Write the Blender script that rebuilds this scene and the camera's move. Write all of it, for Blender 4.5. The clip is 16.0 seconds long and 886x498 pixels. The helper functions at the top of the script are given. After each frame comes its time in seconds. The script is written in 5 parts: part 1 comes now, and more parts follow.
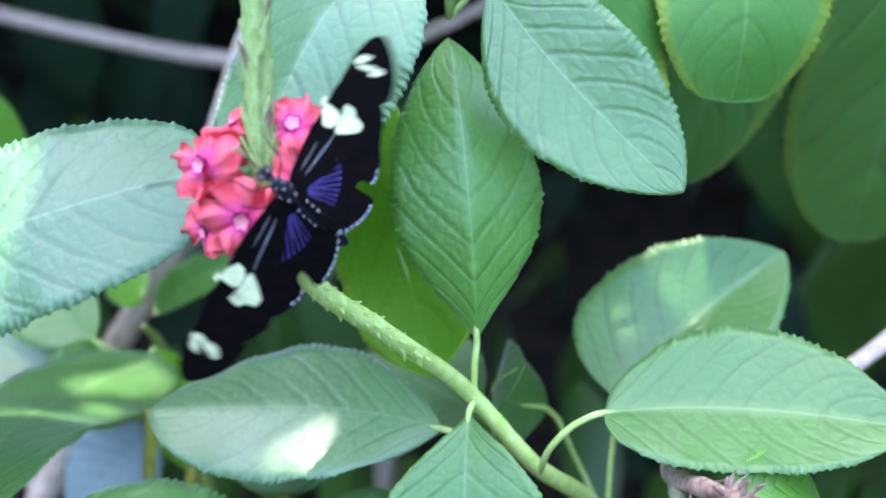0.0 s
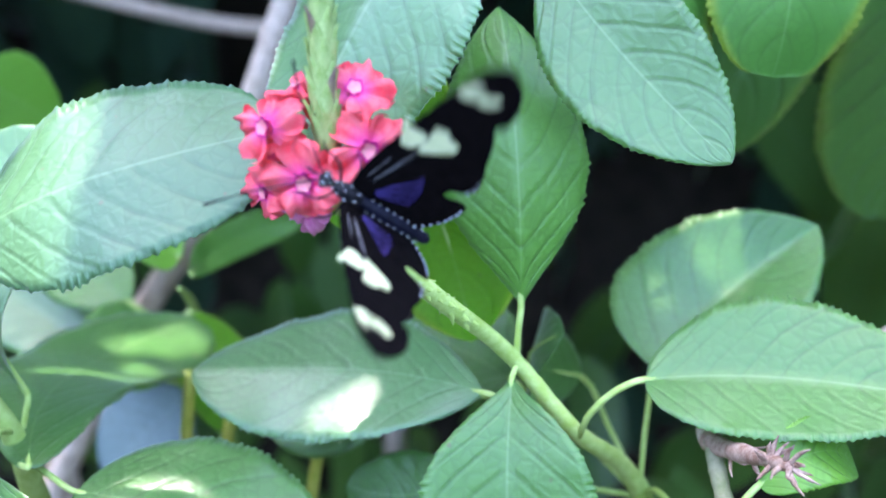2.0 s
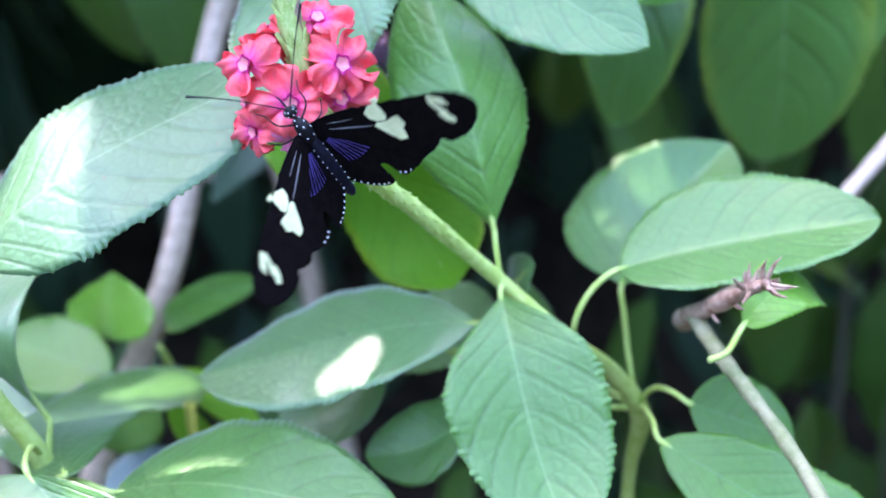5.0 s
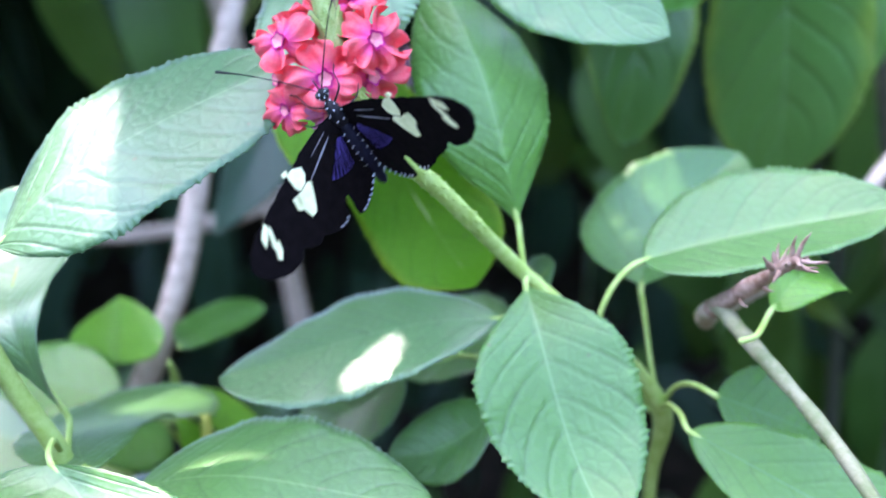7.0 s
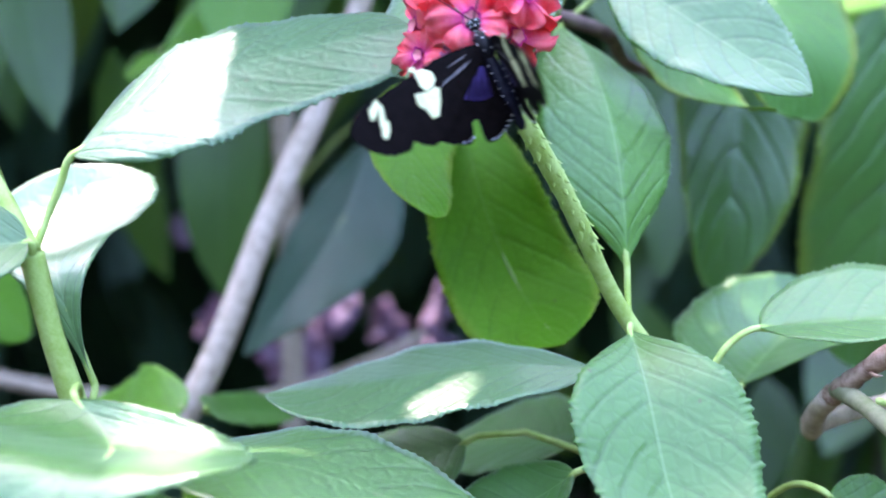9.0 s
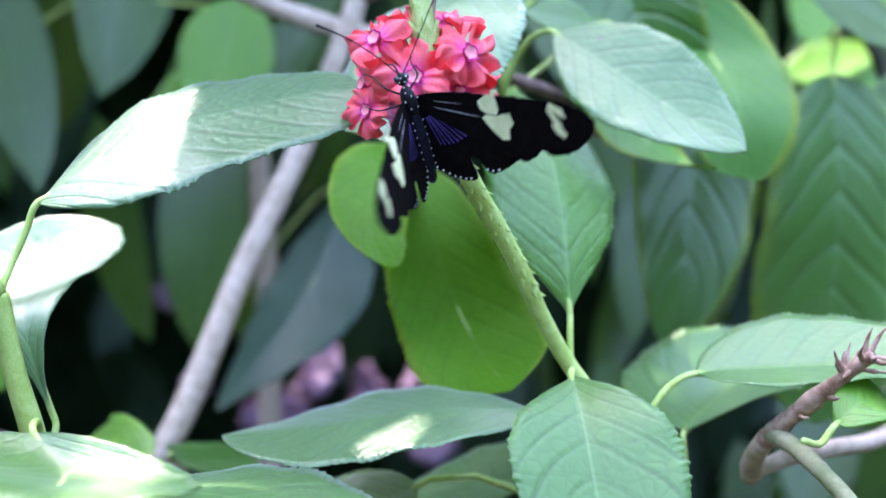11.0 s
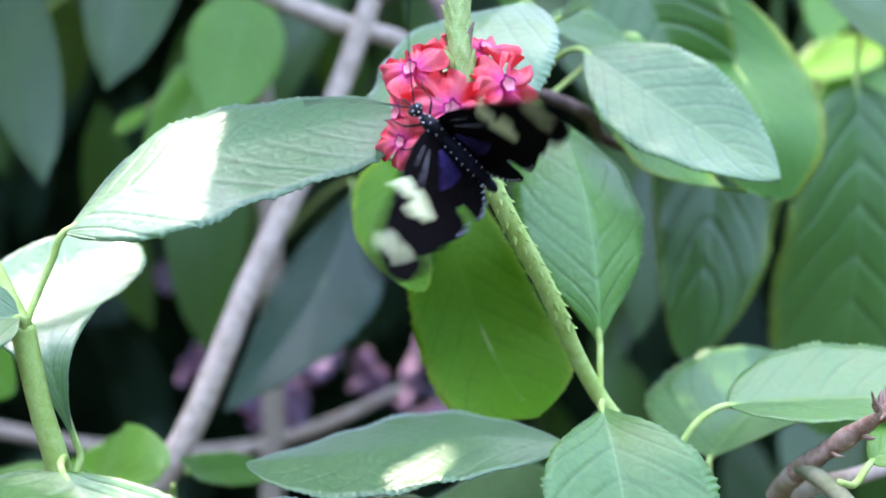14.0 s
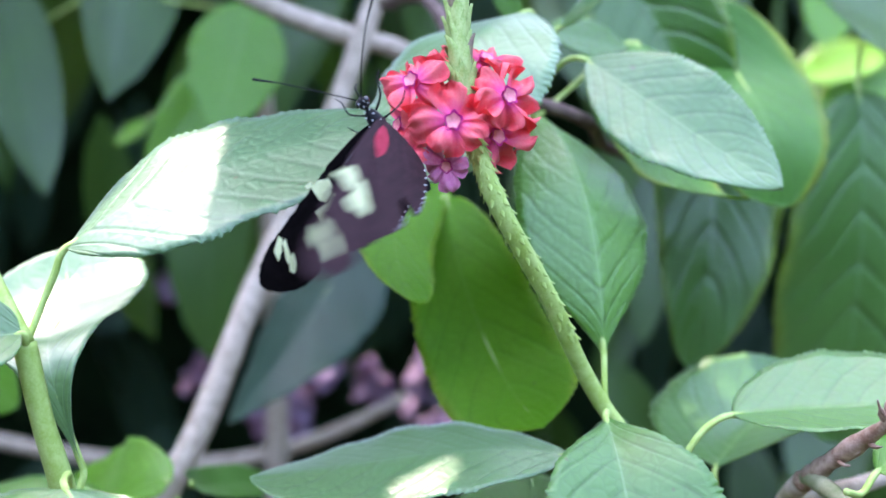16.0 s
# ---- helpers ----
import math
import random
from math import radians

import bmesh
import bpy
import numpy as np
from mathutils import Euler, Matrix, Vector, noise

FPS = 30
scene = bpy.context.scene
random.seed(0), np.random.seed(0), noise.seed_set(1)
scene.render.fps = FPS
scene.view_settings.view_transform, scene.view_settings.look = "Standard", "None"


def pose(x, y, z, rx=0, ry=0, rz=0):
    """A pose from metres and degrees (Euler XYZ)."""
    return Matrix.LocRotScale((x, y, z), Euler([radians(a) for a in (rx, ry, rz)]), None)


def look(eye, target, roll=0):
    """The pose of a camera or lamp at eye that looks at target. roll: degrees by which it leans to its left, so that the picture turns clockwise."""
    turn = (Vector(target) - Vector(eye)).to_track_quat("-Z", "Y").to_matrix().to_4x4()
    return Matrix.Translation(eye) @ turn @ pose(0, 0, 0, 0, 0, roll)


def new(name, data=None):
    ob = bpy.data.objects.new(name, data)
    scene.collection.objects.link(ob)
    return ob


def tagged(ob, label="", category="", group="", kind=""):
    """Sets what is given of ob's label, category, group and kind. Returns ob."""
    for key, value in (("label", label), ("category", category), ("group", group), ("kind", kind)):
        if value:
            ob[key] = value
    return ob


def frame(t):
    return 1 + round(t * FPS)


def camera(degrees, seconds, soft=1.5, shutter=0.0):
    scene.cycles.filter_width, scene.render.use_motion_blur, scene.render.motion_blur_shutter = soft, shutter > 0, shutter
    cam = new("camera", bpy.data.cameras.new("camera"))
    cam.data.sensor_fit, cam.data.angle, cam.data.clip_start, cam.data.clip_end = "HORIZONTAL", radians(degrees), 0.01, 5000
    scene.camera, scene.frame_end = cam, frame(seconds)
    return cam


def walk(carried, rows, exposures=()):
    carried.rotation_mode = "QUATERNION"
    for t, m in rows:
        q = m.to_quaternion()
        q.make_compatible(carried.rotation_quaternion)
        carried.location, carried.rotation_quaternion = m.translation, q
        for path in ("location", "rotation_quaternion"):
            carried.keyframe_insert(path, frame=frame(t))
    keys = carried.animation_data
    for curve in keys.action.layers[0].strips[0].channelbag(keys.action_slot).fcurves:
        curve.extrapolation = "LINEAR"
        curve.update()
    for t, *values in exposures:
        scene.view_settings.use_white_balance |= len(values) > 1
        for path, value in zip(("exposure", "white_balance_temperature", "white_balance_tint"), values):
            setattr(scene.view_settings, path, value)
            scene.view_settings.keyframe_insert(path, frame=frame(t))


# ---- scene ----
# ---- camera ----
PATH = [
    (0.0, (0.0188, -0.1798, 0.1784), (-0.0086, 0.0156, 0.0248), 0.21),
    (0.5, (0.0165, -0.1799, 0.1799), (-0.0101, 0.0145, 0.0250), 0.79),
    (1.0, (0.0120, -0.1815, 0.1813), (-0.0149, 0.0115, 0.0248), 1.14),
    (1.5, (0.0101, -0.1837, 0.1805), (-0.0176, 0.0090, 0.0237), 1.20),
    (2.0, (0.0090, -0.1853, 0.1793), (-0.0168, 0.0072, 0.0217), 1.46),
    (2.5, (0.0065, -0.1875, 0.1780), (-0.0171, 0.0046, 0.0199), 1.49),
    (3.0, (0.0039, -0.1902, 0.1768), (-0.0161, 0.0005, 0.0164), 1.84),
    (3.2, (0.0009, -0.1946, 0.1736), (-0.0165, -0.0026, 0.0145), 1.02),
    (5.3, (-0.0089, -0.2431, 0.1369), (-0.0152, -0.0215, 0.0214), -8.31),
    (5.5, (-0.0091, -0.2453, 0.1326), (-0.0183, -0.0219, 0.0204), -9.07),
    (6.0, (-0.0129, -0.2450, 0.1316), (-0.0179, -0.0219, 0.0188), -8.97),
    (6.5, (-0.0118, -0.2458, 0.1338), (-0.0124, -0.0219, 0.0227), -8.89),
    (7.0, (-0.0239, -0.2467, 0.1255), (-0.0181, -0.0208, 0.0186), -6.60),
    (7.5, (-0.0344, -0.2469, 0.1007), (-0.0217, -0.0103, 0.0211), -3.18),
    (8.0, (-0.0415, -0.2484, 0.0677), (-0.0303, -0.0040, 0.0159), -1.13),
    (8.5, (-0.0512, -0.2446, 0.0591), (-0.0408, 0.0025, 0.0221), 1.30),
    (9.0, (-0.0499, -0.2415, 0.0516), (-0.0375, 0.0051, 0.0124), 2.90),
    (9.5, (-0.0450, -0.2390, 0.0489), (-0.0286, 0.0082, 0.0149), 2.80),
    (9.8, (-0.0421, -0.2352, 0.0532), (-0.0286, 0.0116, 0.0168), 3.71),
    (10.0, (-0.0408, -0.2406, 0.0511), (-0.0288, 0.0071, 0.0194), 3.09),
    (10.2, (-0.0395, -0.2472, 0.0481), (-0.0288, 0.0014, 0.0239), 2.86),
    (12.3, (-0.0427, -0.2569, 0.0521), (-0.0264, -0.0089, 0.0243), 3.70),
    (12.5, (-0.0408, -0.2546, 0.0565), (-0.0243, -0.0069, 0.0271), 3.13),
    (13.0, (-0.0496, -0.2516, 0.0610), (-0.0401, -0.0034, 0.0329), 3.27),
    (13.5, (-0.0558, -0.2510, 0.0625), (-0.0466, -0.0029, 0.0325), 3.77),
    (14.0, (-0.0501, -0.2484, 0.0605), (-0.0346, -0.0008, 0.0290), 3.95),
    (14.5, (-0.0522, -0.2484, 0.0605), (-0.0390, -0.0012, 0.0263), 3.81),
    (15.0, (-0.0501, -0.2481, 0.0613), (-0.0352, -0.0009, 0.0278), 3.83),
    (15.5, (-0.0487, -0.2479, 0.0603), (-0.0341, -0.0004, 0.0290), 3.62),
    (16.0, (-0.0501, -0.2475, 0.0617), (-0.0352, 0.0001, 0.0312), 3.40),
]
LENS = 39.0
cam = camera(LENS, 16.0, soft=1.7, shutter=0.5)
cam.data.dof.use_dof = True
cam.data.dof.focus_distance = 0.231
cam.data.dof.aperture_fstop = 11.0
walk(cam, [(t, look(eye, target, roll)) for t, eye, target, roll in PATH], exposures=[(0.0, 3.85, 6550, 17), (3.2, 3.91, 6550, 19), (5.3, 3.98, 6600, 22), (10.2, 3.94, 6700, 22), (12.3, 3.87, 7050, 20), (16.0, 3.85, 7100, 20)])

# ---- world and sun ----
SUN_EL, SUN_AZ = radians(62), radians(-35)   # azimuth from +y towards +x
SUN_DIR = Vector((math.sin(SUN_AZ) * math.cos(SUN_EL), math.cos(SUN_AZ) * math.cos(SUN_EL), math.sin(SUN_EL)))
world = bpy.data.worlds.new("world")
scene.world = world
world.use_nodes = True
wn = world.node_tree.nodes
sky = wn.new("ShaderNodeTexSky")
sky.sky_type, sky.sun_disc, sky.sun_elevation, sky.sun_rotation = "NISHITA", False, SUN_EL, SUN_AZ
sky.dust_density, sky.ozone_density = 1.2, 0.6
wn["Background"].inputs["Strength"].default_value = 0.15
world.node_tree.links.new(sky.outputs["Color"], wn["Background"].inputs["Color"])
sun = new("sun", bpy.data.lights.new("sun", "SUN"))
sun.data.energy, sun.data.angle, sun.data.color = 1.15, radians(1.0), (1.0, 0.975, 0.94)
sun.matrix_world = look(SUN_DIR * 3, (0, 0, 0))

CM = 0.01


def cm(*v):
    return Vector(v) * CM


# ---- materials ----
def nodes_of(name):
    m = bpy.data.materials.new(name)
    m.use_nodes = True
    nt = m.node_tree
    return m, nt, nt.nodes["Principled BSDF"], nt.nodes["Material Output"]


def node(nt, kind, **sets):
    n = nt.nodes.new(kind)
    for k, v in sets.items():
        if k.startswith("i_"):
            n.inputs[k[2:].replace("_", " ")].default_value = v
    return n


def mth(nt, op, a, b=None, clamp=False):
    n = nt.nodes.new("ShaderNodeMath")
    n.operation, n.use_clamp = op, clamp
    for i, v in enumerate((a, b)):
        if v is None:
            continue
        if isinstance(v, (int, float)):
            n.inputs[i].default_value = v
        else:
            nt.links.new(v, n.inputs[i])
    return n.outputs[0]


def mixc(nt, fac, a, b, blend="MIX"):
    n = nt.nodes.new("ShaderNodeMix")
    n.data_type, n.blend_type = "RGBA", blend
    for sock, v in ((n.inputs[0], fac), (n.inputs[6], a), (n.inputs[7], b)):
        if isinstance(v, (int, float)):
            sock.default_value = v
        elif isinstance(v, tuple):
            sock.default_value = (*v, 1) if len(v) == 3 else v
        else:
            nt.links.new(v, sock)
    return n.outputs[2]


def smooth(nt, x, lo, hi):
    n = nt.nodes.new("ShaderNodeMapRange")
    n.interpolation_type = "SMOOTHSTEP"
    n.inputs["From Min"].default_value, n.inputs["From Max"].default_value = lo, hi
    nt.links.new(x, n.inputs["Value"])
    return n.outputs["Result"]


def noise_of(nt, scale, detail=3.0, vec=None, rough=0.55):
    n = nt.nodes.new("ShaderNodeTexNoise")
    n.inputs["Scale"].default_value, n.inputs["Detail"].default_value, n.inputs["Roughness"].default_value = scale, detail, rough
    if vec is None:
        tc = nt.nodes.new("ShaderNodeTexCoord")
        vec = tc.outputs["Object"]
    nt.links.new(vec, n.inputs["Vector"])
    return n.outputs["Fac"]


def leaf_material(name, dark, light, vein, rough=0.42, coat=0.25, trans=0.3, veins=7.5, edge=None, quilt=0.16, sheen=0.08, spec=0.4):
    """A leaf blade: u runs from base to tip, v across from the midrib (0.5)."""
    m, nt, bs, out = nodes_of(name)
    uv = nt.nodes.new("ShaderNodeUVMap")
    sep = nt.nodes.new("ShaderNodeSeparateXYZ")
    nt.links.new(uv.outputs["UV"], sep.inputs[0])
    u, v = sep.outputs[0], sep.outputs[1]
    across = mth(nt, "ABSOLUTE", mth(nt, "MULTIPLY", mth(nt, "SUBTRACT", v, 0.5), 2.0))
    wob = mth(nt, "MULTIPLY", mth(nt, "SUBTRACT", noise_of(nt, 45.0, 2.0), 0.5), 0.7)
    phase = mth(nt, "ADD", mth(nt, "SUBTRACT", mth(nt, "MULTIPLY", u, veins), mth(nt, "MULTIPLY", mth(nt, "POWER", across, 1.25), 2.2)), wob)
    saw = mth(nt, "ABSOLUTE", mth(nt, "SUBTRACT", mth(nt, "FRACT", phase), 0.5))
    lateral = mth(nt, "SUBTRACT", 1.0, smooth(nt, saw, 0.0, 0.028))
    lateral = mth(nt, "MULTIPLY", lateral, mth(nt, "SUBTRACT", 1.0, smooth(nt, across, 0.75, 1.05)))
    rib = mth(nt, "SUBTRACT", 1.0, smooth(nt, across, 0.008, 0.028))
    veinfac = mth(nt, "MULTIPLY", rib, 0.5)
    big = noise_of(nt, 45.0, 4.0)
    fine = noise_of(nt, 900.0, 3.0)
    rnd = nt.nodes.new("ShaderNodeObjectInfo").outputs["Random"]
    tone = mth(nt, "ADD", mth(nt, "MULTIPLY", mth(nt, "SUBTRACT", big, 0.5), 1.5), mth(nt, "ADD", 0.25, mth(nt, "MULTIPLY", rnd, 0.5)), True)
    base = mixc(nt, tone, dark, light)
    base = mixc(nt, mth(nt, "MULTIPLY", smooth(nt, fine, 0.55, 0.75), 0.35), base, light)
    if edge:
        near = mth(nt, "ADD", across, mth(nt, "MULTIPLY", mth(nt, "SUBTRACT", big, 0.5), 0.5))
        base = mixc(nt, mth(nt, "MULTIPLY", smooth(nt, near, 0.8, 1.05), 0.7), base, edge)
    spots = smooth(nt, noise_of(nt, 260.0, 1.0), 0.76, 0.8)
    base = mixc(nt, mth(nt, "MULTIPLY", spots, 0.6), base, (0.16, 0.10, 0.05))
    deep = tuple(c * 0.42 for c in dark)
    net = nt.nodes.new("ShaderNodeTexVoronoi")
    net.feature = "DISTANCE_TO_EDGE"
    net.inputs["Scale"].default_value = 330.0
    crd = nt.nodes.new("ShaderNodeTexCoord")
    nt.links.new(crd.outputs["Object"], net.inputs["Vector"])
    mesh_vein = mth(nt, "SUBTRACT", 1.0, smooth(nt, net.outputs["Distance"], 0.0, 0.12))
    patchy = smooth(nt, noise_of(nt, 90.0, 2.0), 0.35, 0.65)
    groove = mth(nt, "MULTIPLY", mth(nt, "SUBTRACT", 1.0, smooth(nt, saw, 0.0, 0.13)), mth(nt, "ADD", 0.05, mth(nt, "MULTIPLY", patchy, 0.2)))
    base = mixc(nt, groove, base, deep)
    base = mixc(nt, mth(nt, "MULTIPLY", lateral, mth(nt, "ADD", 0.16, mth(nt, "MULTIPLY", patchy, 0.36))), base, deep)
    base = mixc(nt, mth(nt, "MULTIPLY", mesh_vein, mth(nt, "ADD", 0.06, mth(nt, "MULTIPLY", patchy, 0.18))), base, deep)
    base = mixc(nt, veinfac, base, vein)
    part = mixc(nt, trans, base, (0.0, 0.0, 0.0))
    nt.links.new(part, bs.inputs["Base Color"])
    rg = mth(nt, "ADD", rough, mth(nt, "MULTIPLY", mth(nt, "SUBTRACT", big, 0.5), 0.2))
    nt.links.new(rg, bs.inputs["Roughness"])
    bs.inputs["Specular IOR Level"].default_value = spec
    bs.inputs["Coat Weight"].default_value, bs.inputs["Coat Roughness"].default_value = coat, 0.33
    bs.inputs["Sheen Weight"].default_value, bs.inputs["Sheen Roughness"].default_value = sheen, 0.4
    cells = nt.nodes.new("ShaderNodeTexVoronoi")
    cells.inputs["Scale"].default_value = 620.0
    tc = nt.nodes.new("ShaderNodeTexCoord")
    nt.links.new(tc.outputs["Object"], cells.inputs["Vector"])
    puff = mth(nt, "SUBTRACT", 0.8, cells.outputs["Distance"])
    h = mth(nt, "ADD", mth(nt, "MULTIPLY", smooth(nt, saw, 0.0, 0.2), quilt), mth(nt, "ADD", mth(nt, "MULTIPLY", puff, 0.06), mth(nt, "MULTIPLY", smooth(nt, net.outputs["Distance"], 0.0, 0.3), 0.09)))
    bump = node(nt, "ShaderNodeBump", i_Strength=0.8, i_Distance=0.001)
    nt.links.new(h, bump.inputs["Height"])
    nt.links.new(bump.outputs["Normal"], bs.inputs["Normal"])
    tr = nt.nodes.new("ShaderNodeBsdfTranslucent")
    through_light = mixc(nt, 0.5, base, (0.34, 0.62, 0.03))
    nt.links.new(mixc(nt, 1 - trans, through_light, (0.0, 0.0, 0.0)), tr.inputs["Color"])
    mix = nt.nodes.new("ShaderNodeAddShader")
    nt.links.new(bs.outputs[0], mix.inputs[0])
    nt.links.new(tr.outputs[0], mix.inputs[1])
    nt.links.new(mix.outputs[0], out.inputs["Surface"])
    return m


def plain_material(name, dark, light, rough=0.5, scale=200.0, bump_mm=0.1, spec=0.4, sheen=0.0, trans=0.0, metal=0.0):
    m, nt, bs, out = nodes_of(name)
    a, b = noise_of(nt, scale, 4.0), noise_of(nt, scale * 7, 2.0)
    f = mth(nt, "ADD", mth(nt, "MULTIPLY", a, 0.7), mth(nt, "MULTIPLY", b, 0.3))
    col = mixc(nt, smooth(nt, f, 0.32, 0.68), dark, light)
    nt.links.new(col, bs.inputs["Base Color"])
    nt.links.new(mth(nt, "ADD", rough - 0.08, mth(nt, "MULTIPLY", b, 0.16)), bs.inputs["Roughness"])
    bs.inputs["Specular IOR Level"].default_value, bs.inputs["Sheen Weight"].default_value = spec, sheen
    bs.inputs["Metallic"].default_value = metal
    bump = node(nt, "ShaderNodeBump", i_Strength=0.6, i_Distance=bump_mm * 0.001)
    nt.links.new(f, bump.inputs["Height"])
    nt.links.new(bump.outputs["Normal"], bs.inputs["Normal"])
    if trans:
        tr = nt.nodes.new("ShaderNodeBsdfTranslucent")
        nt.links.new(col, tr.inputs["Color"])
        mix = nt.nodes.new("ShaderNodeMixShader")
        mix.inputs[0].default_value = trans
        nt.links.new(bs.outputs[0], mix.inputs[1])
        nt.links.new(tr.outputs[0], mix.inputs[2])
        nt.links.new(mix.outputs[0], out.inputs["Surface"])
    return m


LEAF = leaf_material("leaf_green", (0.052, 0.175, 0.024), (0.10, 0.265, 0.05), (0.24, 0.42, 0.14), rough=0.40, coat=0.5, trans=0.35, sheen=0.25, spec=0.6)
LEAF_PALE = leaf_material("leaf_pale_green", (0.042, 0.132, 0.042), (0.08, 0.195, 0.072), (0.17, 0.30, 0.14), rough=0.42, coat=0.35, trans=0.25, sheen=0.25, spec=0.5)
# lighter satin leaf: light from the open sky is put into its green
LEAF_SKYLIT = leaf_material("leaf_satin_skylit", (0.080, 0.215, 0.060), (0.132, 0.30, 0.098), (0.22, 0.38, 0.18), rough=0.40, coat=0.7, trans=0.25, sheen=0.5, spec=0.6)
LEAF_SOFT = leaf_material("leaf_soft_green", (0.066, 0.21, 0.030), (0.122, 0.315, 0.062), (0.25, 0.44, 0.15), rough=0.44, coat=0.3, trans=0.38, sheen=0.15, spec=0.5)
LEAF_FRESH = leaf_material("leaf_fresh_green", (0.076, 0.255, 0.024), (0.14, 0.375, 0.052), (0.28, 0.5, 0.15), rough=0.44, coat=0.3, trans=0.42, sheen=0.15, spec=0.5)
LEAF_YELLOW = leaf_material("leaf_yellow_green", (0.12, 0.38, 0.006), (0.20, 0.52, 0.014), (0.24, 0.52, 0.06), rough=0.55, coat=0.0, trans=0.6, edge=(0.40, 0.52, 0.04), spec=0.2, sheen=0.02)
LEAF_RIM = leaf_material("leaf_yellow_rim", (0.055, 0.20, 0.022), (0.10, 0.30, 0.045), (0.18, 0.38, 0.1), rough=0.55, coat=0.0, trans=0.35, edge=(0.42, 0.50, 0.05), spec=0.3)
LEAF_YOUNG = leaf_material("leaf_young", (0.15, 0.40, 0.03), (0.25, 0.54, 0.07), (0.34, 0.56, 0.16), trans=0.5, spec=0.3)
# background leaf green, darkened so that its colour carries some of the shade
LEAF_BACK = leaf_material("leaf_shade_dark", (0.024, 0.078, 0.010), (0.060, 0.155, 0.026), (0.1, 0.2, 0.1), trans=0.2)
LEAF_MID = leaf_material("leaf_mid_green", (0.07, 0.22, 0.022), (0.13, 0.33, 0.05), (0.16, 0.34, 0.13), trans=0.42)
LEAF_DROOP = leaf_material("leaf_drooping", (0.045, 0.16, 0.022), (0.09, 0.25, 0.05), (0.16, 0.32, 0.12), rough=0.40, coat=0.2, trans=0.35, quilt=0.5, edge=(0.26, 0.40, 0.05), spec=0.5)
LEAF_GREY = leaf_material("leaf_blue_grey", (0.10, 0.17, 0.17), (0.16, 0.25, 0.25), (0.2, 0.3, 0.28), trans=0.15)
# blue-green leaf hue, taken darker still to deepen the background shade
LEAF_BLUE = leaf_material("leaf_blue_green_shaded", (0.018, 0.050, 0.030), (0.030, 0.08, 0.05), (0.06, 0.12, 0.08), coat=0.1, trans=0.15, spec=0.25)
STEM = plain_material("stem_green", (0.32, 0.47, 0.09), (0.48, 0.63, 0.21), 0.6, 300.0, 0.3)
STEM_WOOD = plain_material("stem_woody", (0.38, 0.29, 0.21), (0.64, 0.52, 0.42), 0.75, 250.0, 0.5)
STEM_YELLOW = plain_material("stem_yellow", (0.35, 0.38, 0.05), (0.5, 0.5, 0.1), 0.6, 250.0, 0.3)
STEM_DARK = plain_material("stem_dark", (0.05, 0.05, 0.035), (0.10, 0.11, 0.07), 0.8, 250.0, 0.5)
BUD = plain_material("bud_green", (0.22, 0.35, 0.08), (0.44, 0.56, 0.22), 0.55, 350.0, 0.2, trans=0.1)
BUD_DARK = plain_material("bud_brownish", (0.12, 0.07, 0.06), (0.30, 0.26, 0.14), 0.6, 350.0, 0.2)
BUD_DRY = plain_material("floret_dried", (0.03, 0.008, 0.012), (0.10, 0.03, 0.04), 0.6, 350.0, 0.3)
DRY = plain_material("dry_flower", (0.22, 0.11, 0.07), (0.52, 0.36, 0.28), 0.8, 400.0, 0.4)
def petal_material():
    """Coral lobes that turn magenta-pink towards the throat."""
    m = plain_material("petal_coral", (0.97, 0.085, 0.13), (0.99, 0.21, 0.235), 0.5, 240.0, 0.5, sheen=0.12, trans=0.36)
    nt = m.node_tree
    bs = nt.nodes["Principled BSDF"]
    col = bs.inputs["Base Color"].links[0].from_socket
    tc = nt.nodes.new("ShaderNodeTexCoord")
    ln = nt.nodes.new("ShaderNodeVectorMath")
    ln.operation = "LENGTH"
    nt.links.new(tc.outputs["Object"], ln.inputs[0])
    d = mth(nt, "ADD", ln.outputs["Value"], mth(nt, "MULTIPLY", mth(nt, "SUBTRACT", noise_of(nt, 500.0, 2.0), 0.5), 0.003))
    near = mth(nt, "SUBTRACT", 1.0, smooth(nt, d, 0.0012, 0.0050))
    nt.links.new(mixc(nt, mth(nt, "MULTIPLY", near, 0.85), col, (0.85, 0.09, 0.42)), bs.inputs["Base Color"])
    return m


PETAL = petal_material()
PETAL_PINK = plain_material("petal_pink", (0.72, 0.14, 0.38), (0.86, 0.34, 0.52), 0.55, 160.0, 0.25, sheen=0.3, trans=0.25)
RING = plain_material("petal_magenta", (0.52, 0.01, 0.17), (0.70, 0.03, 0.30), 0.5, 300.0, 0.1)
THROAT = plain_material("petal_throat", (0.72, 0.19, 0.24), (0.84, 0.31, 0.33), 0.5, 300.0, 0.1)
MAUVE = plain_material("petal_mauve", (0.30, 0.19, 0.32), (0.46, 0.33, 0.48), 0.6, 60.0, 0.2, trans=0.25)
WING = plain_material("wing_black", (0.0018, 0.0014, 0.0016), (0.005, 0.0036, 0.004), 0.8, 500.0, 0.05, spec=0.04)
WING_UNDER = plain_material("wing_underside", (0.022, 0.006, 0.009), (0.05, 0.016, 0.022), 0.6, 500.0, 0.05, spec=0.25, sheen=0.05)
WING_RED = plain_material("wing_red_base", (0.35, 0.01, 0.03), (0.5, 0.03, 0.07), 0.6, 500.0, 0.05)
CREAM = plain_material("wing_cream", (0.60, 0.65, 0.33), (0.74, 0.77, 0.46), 0.65, 600.0, 0.05)
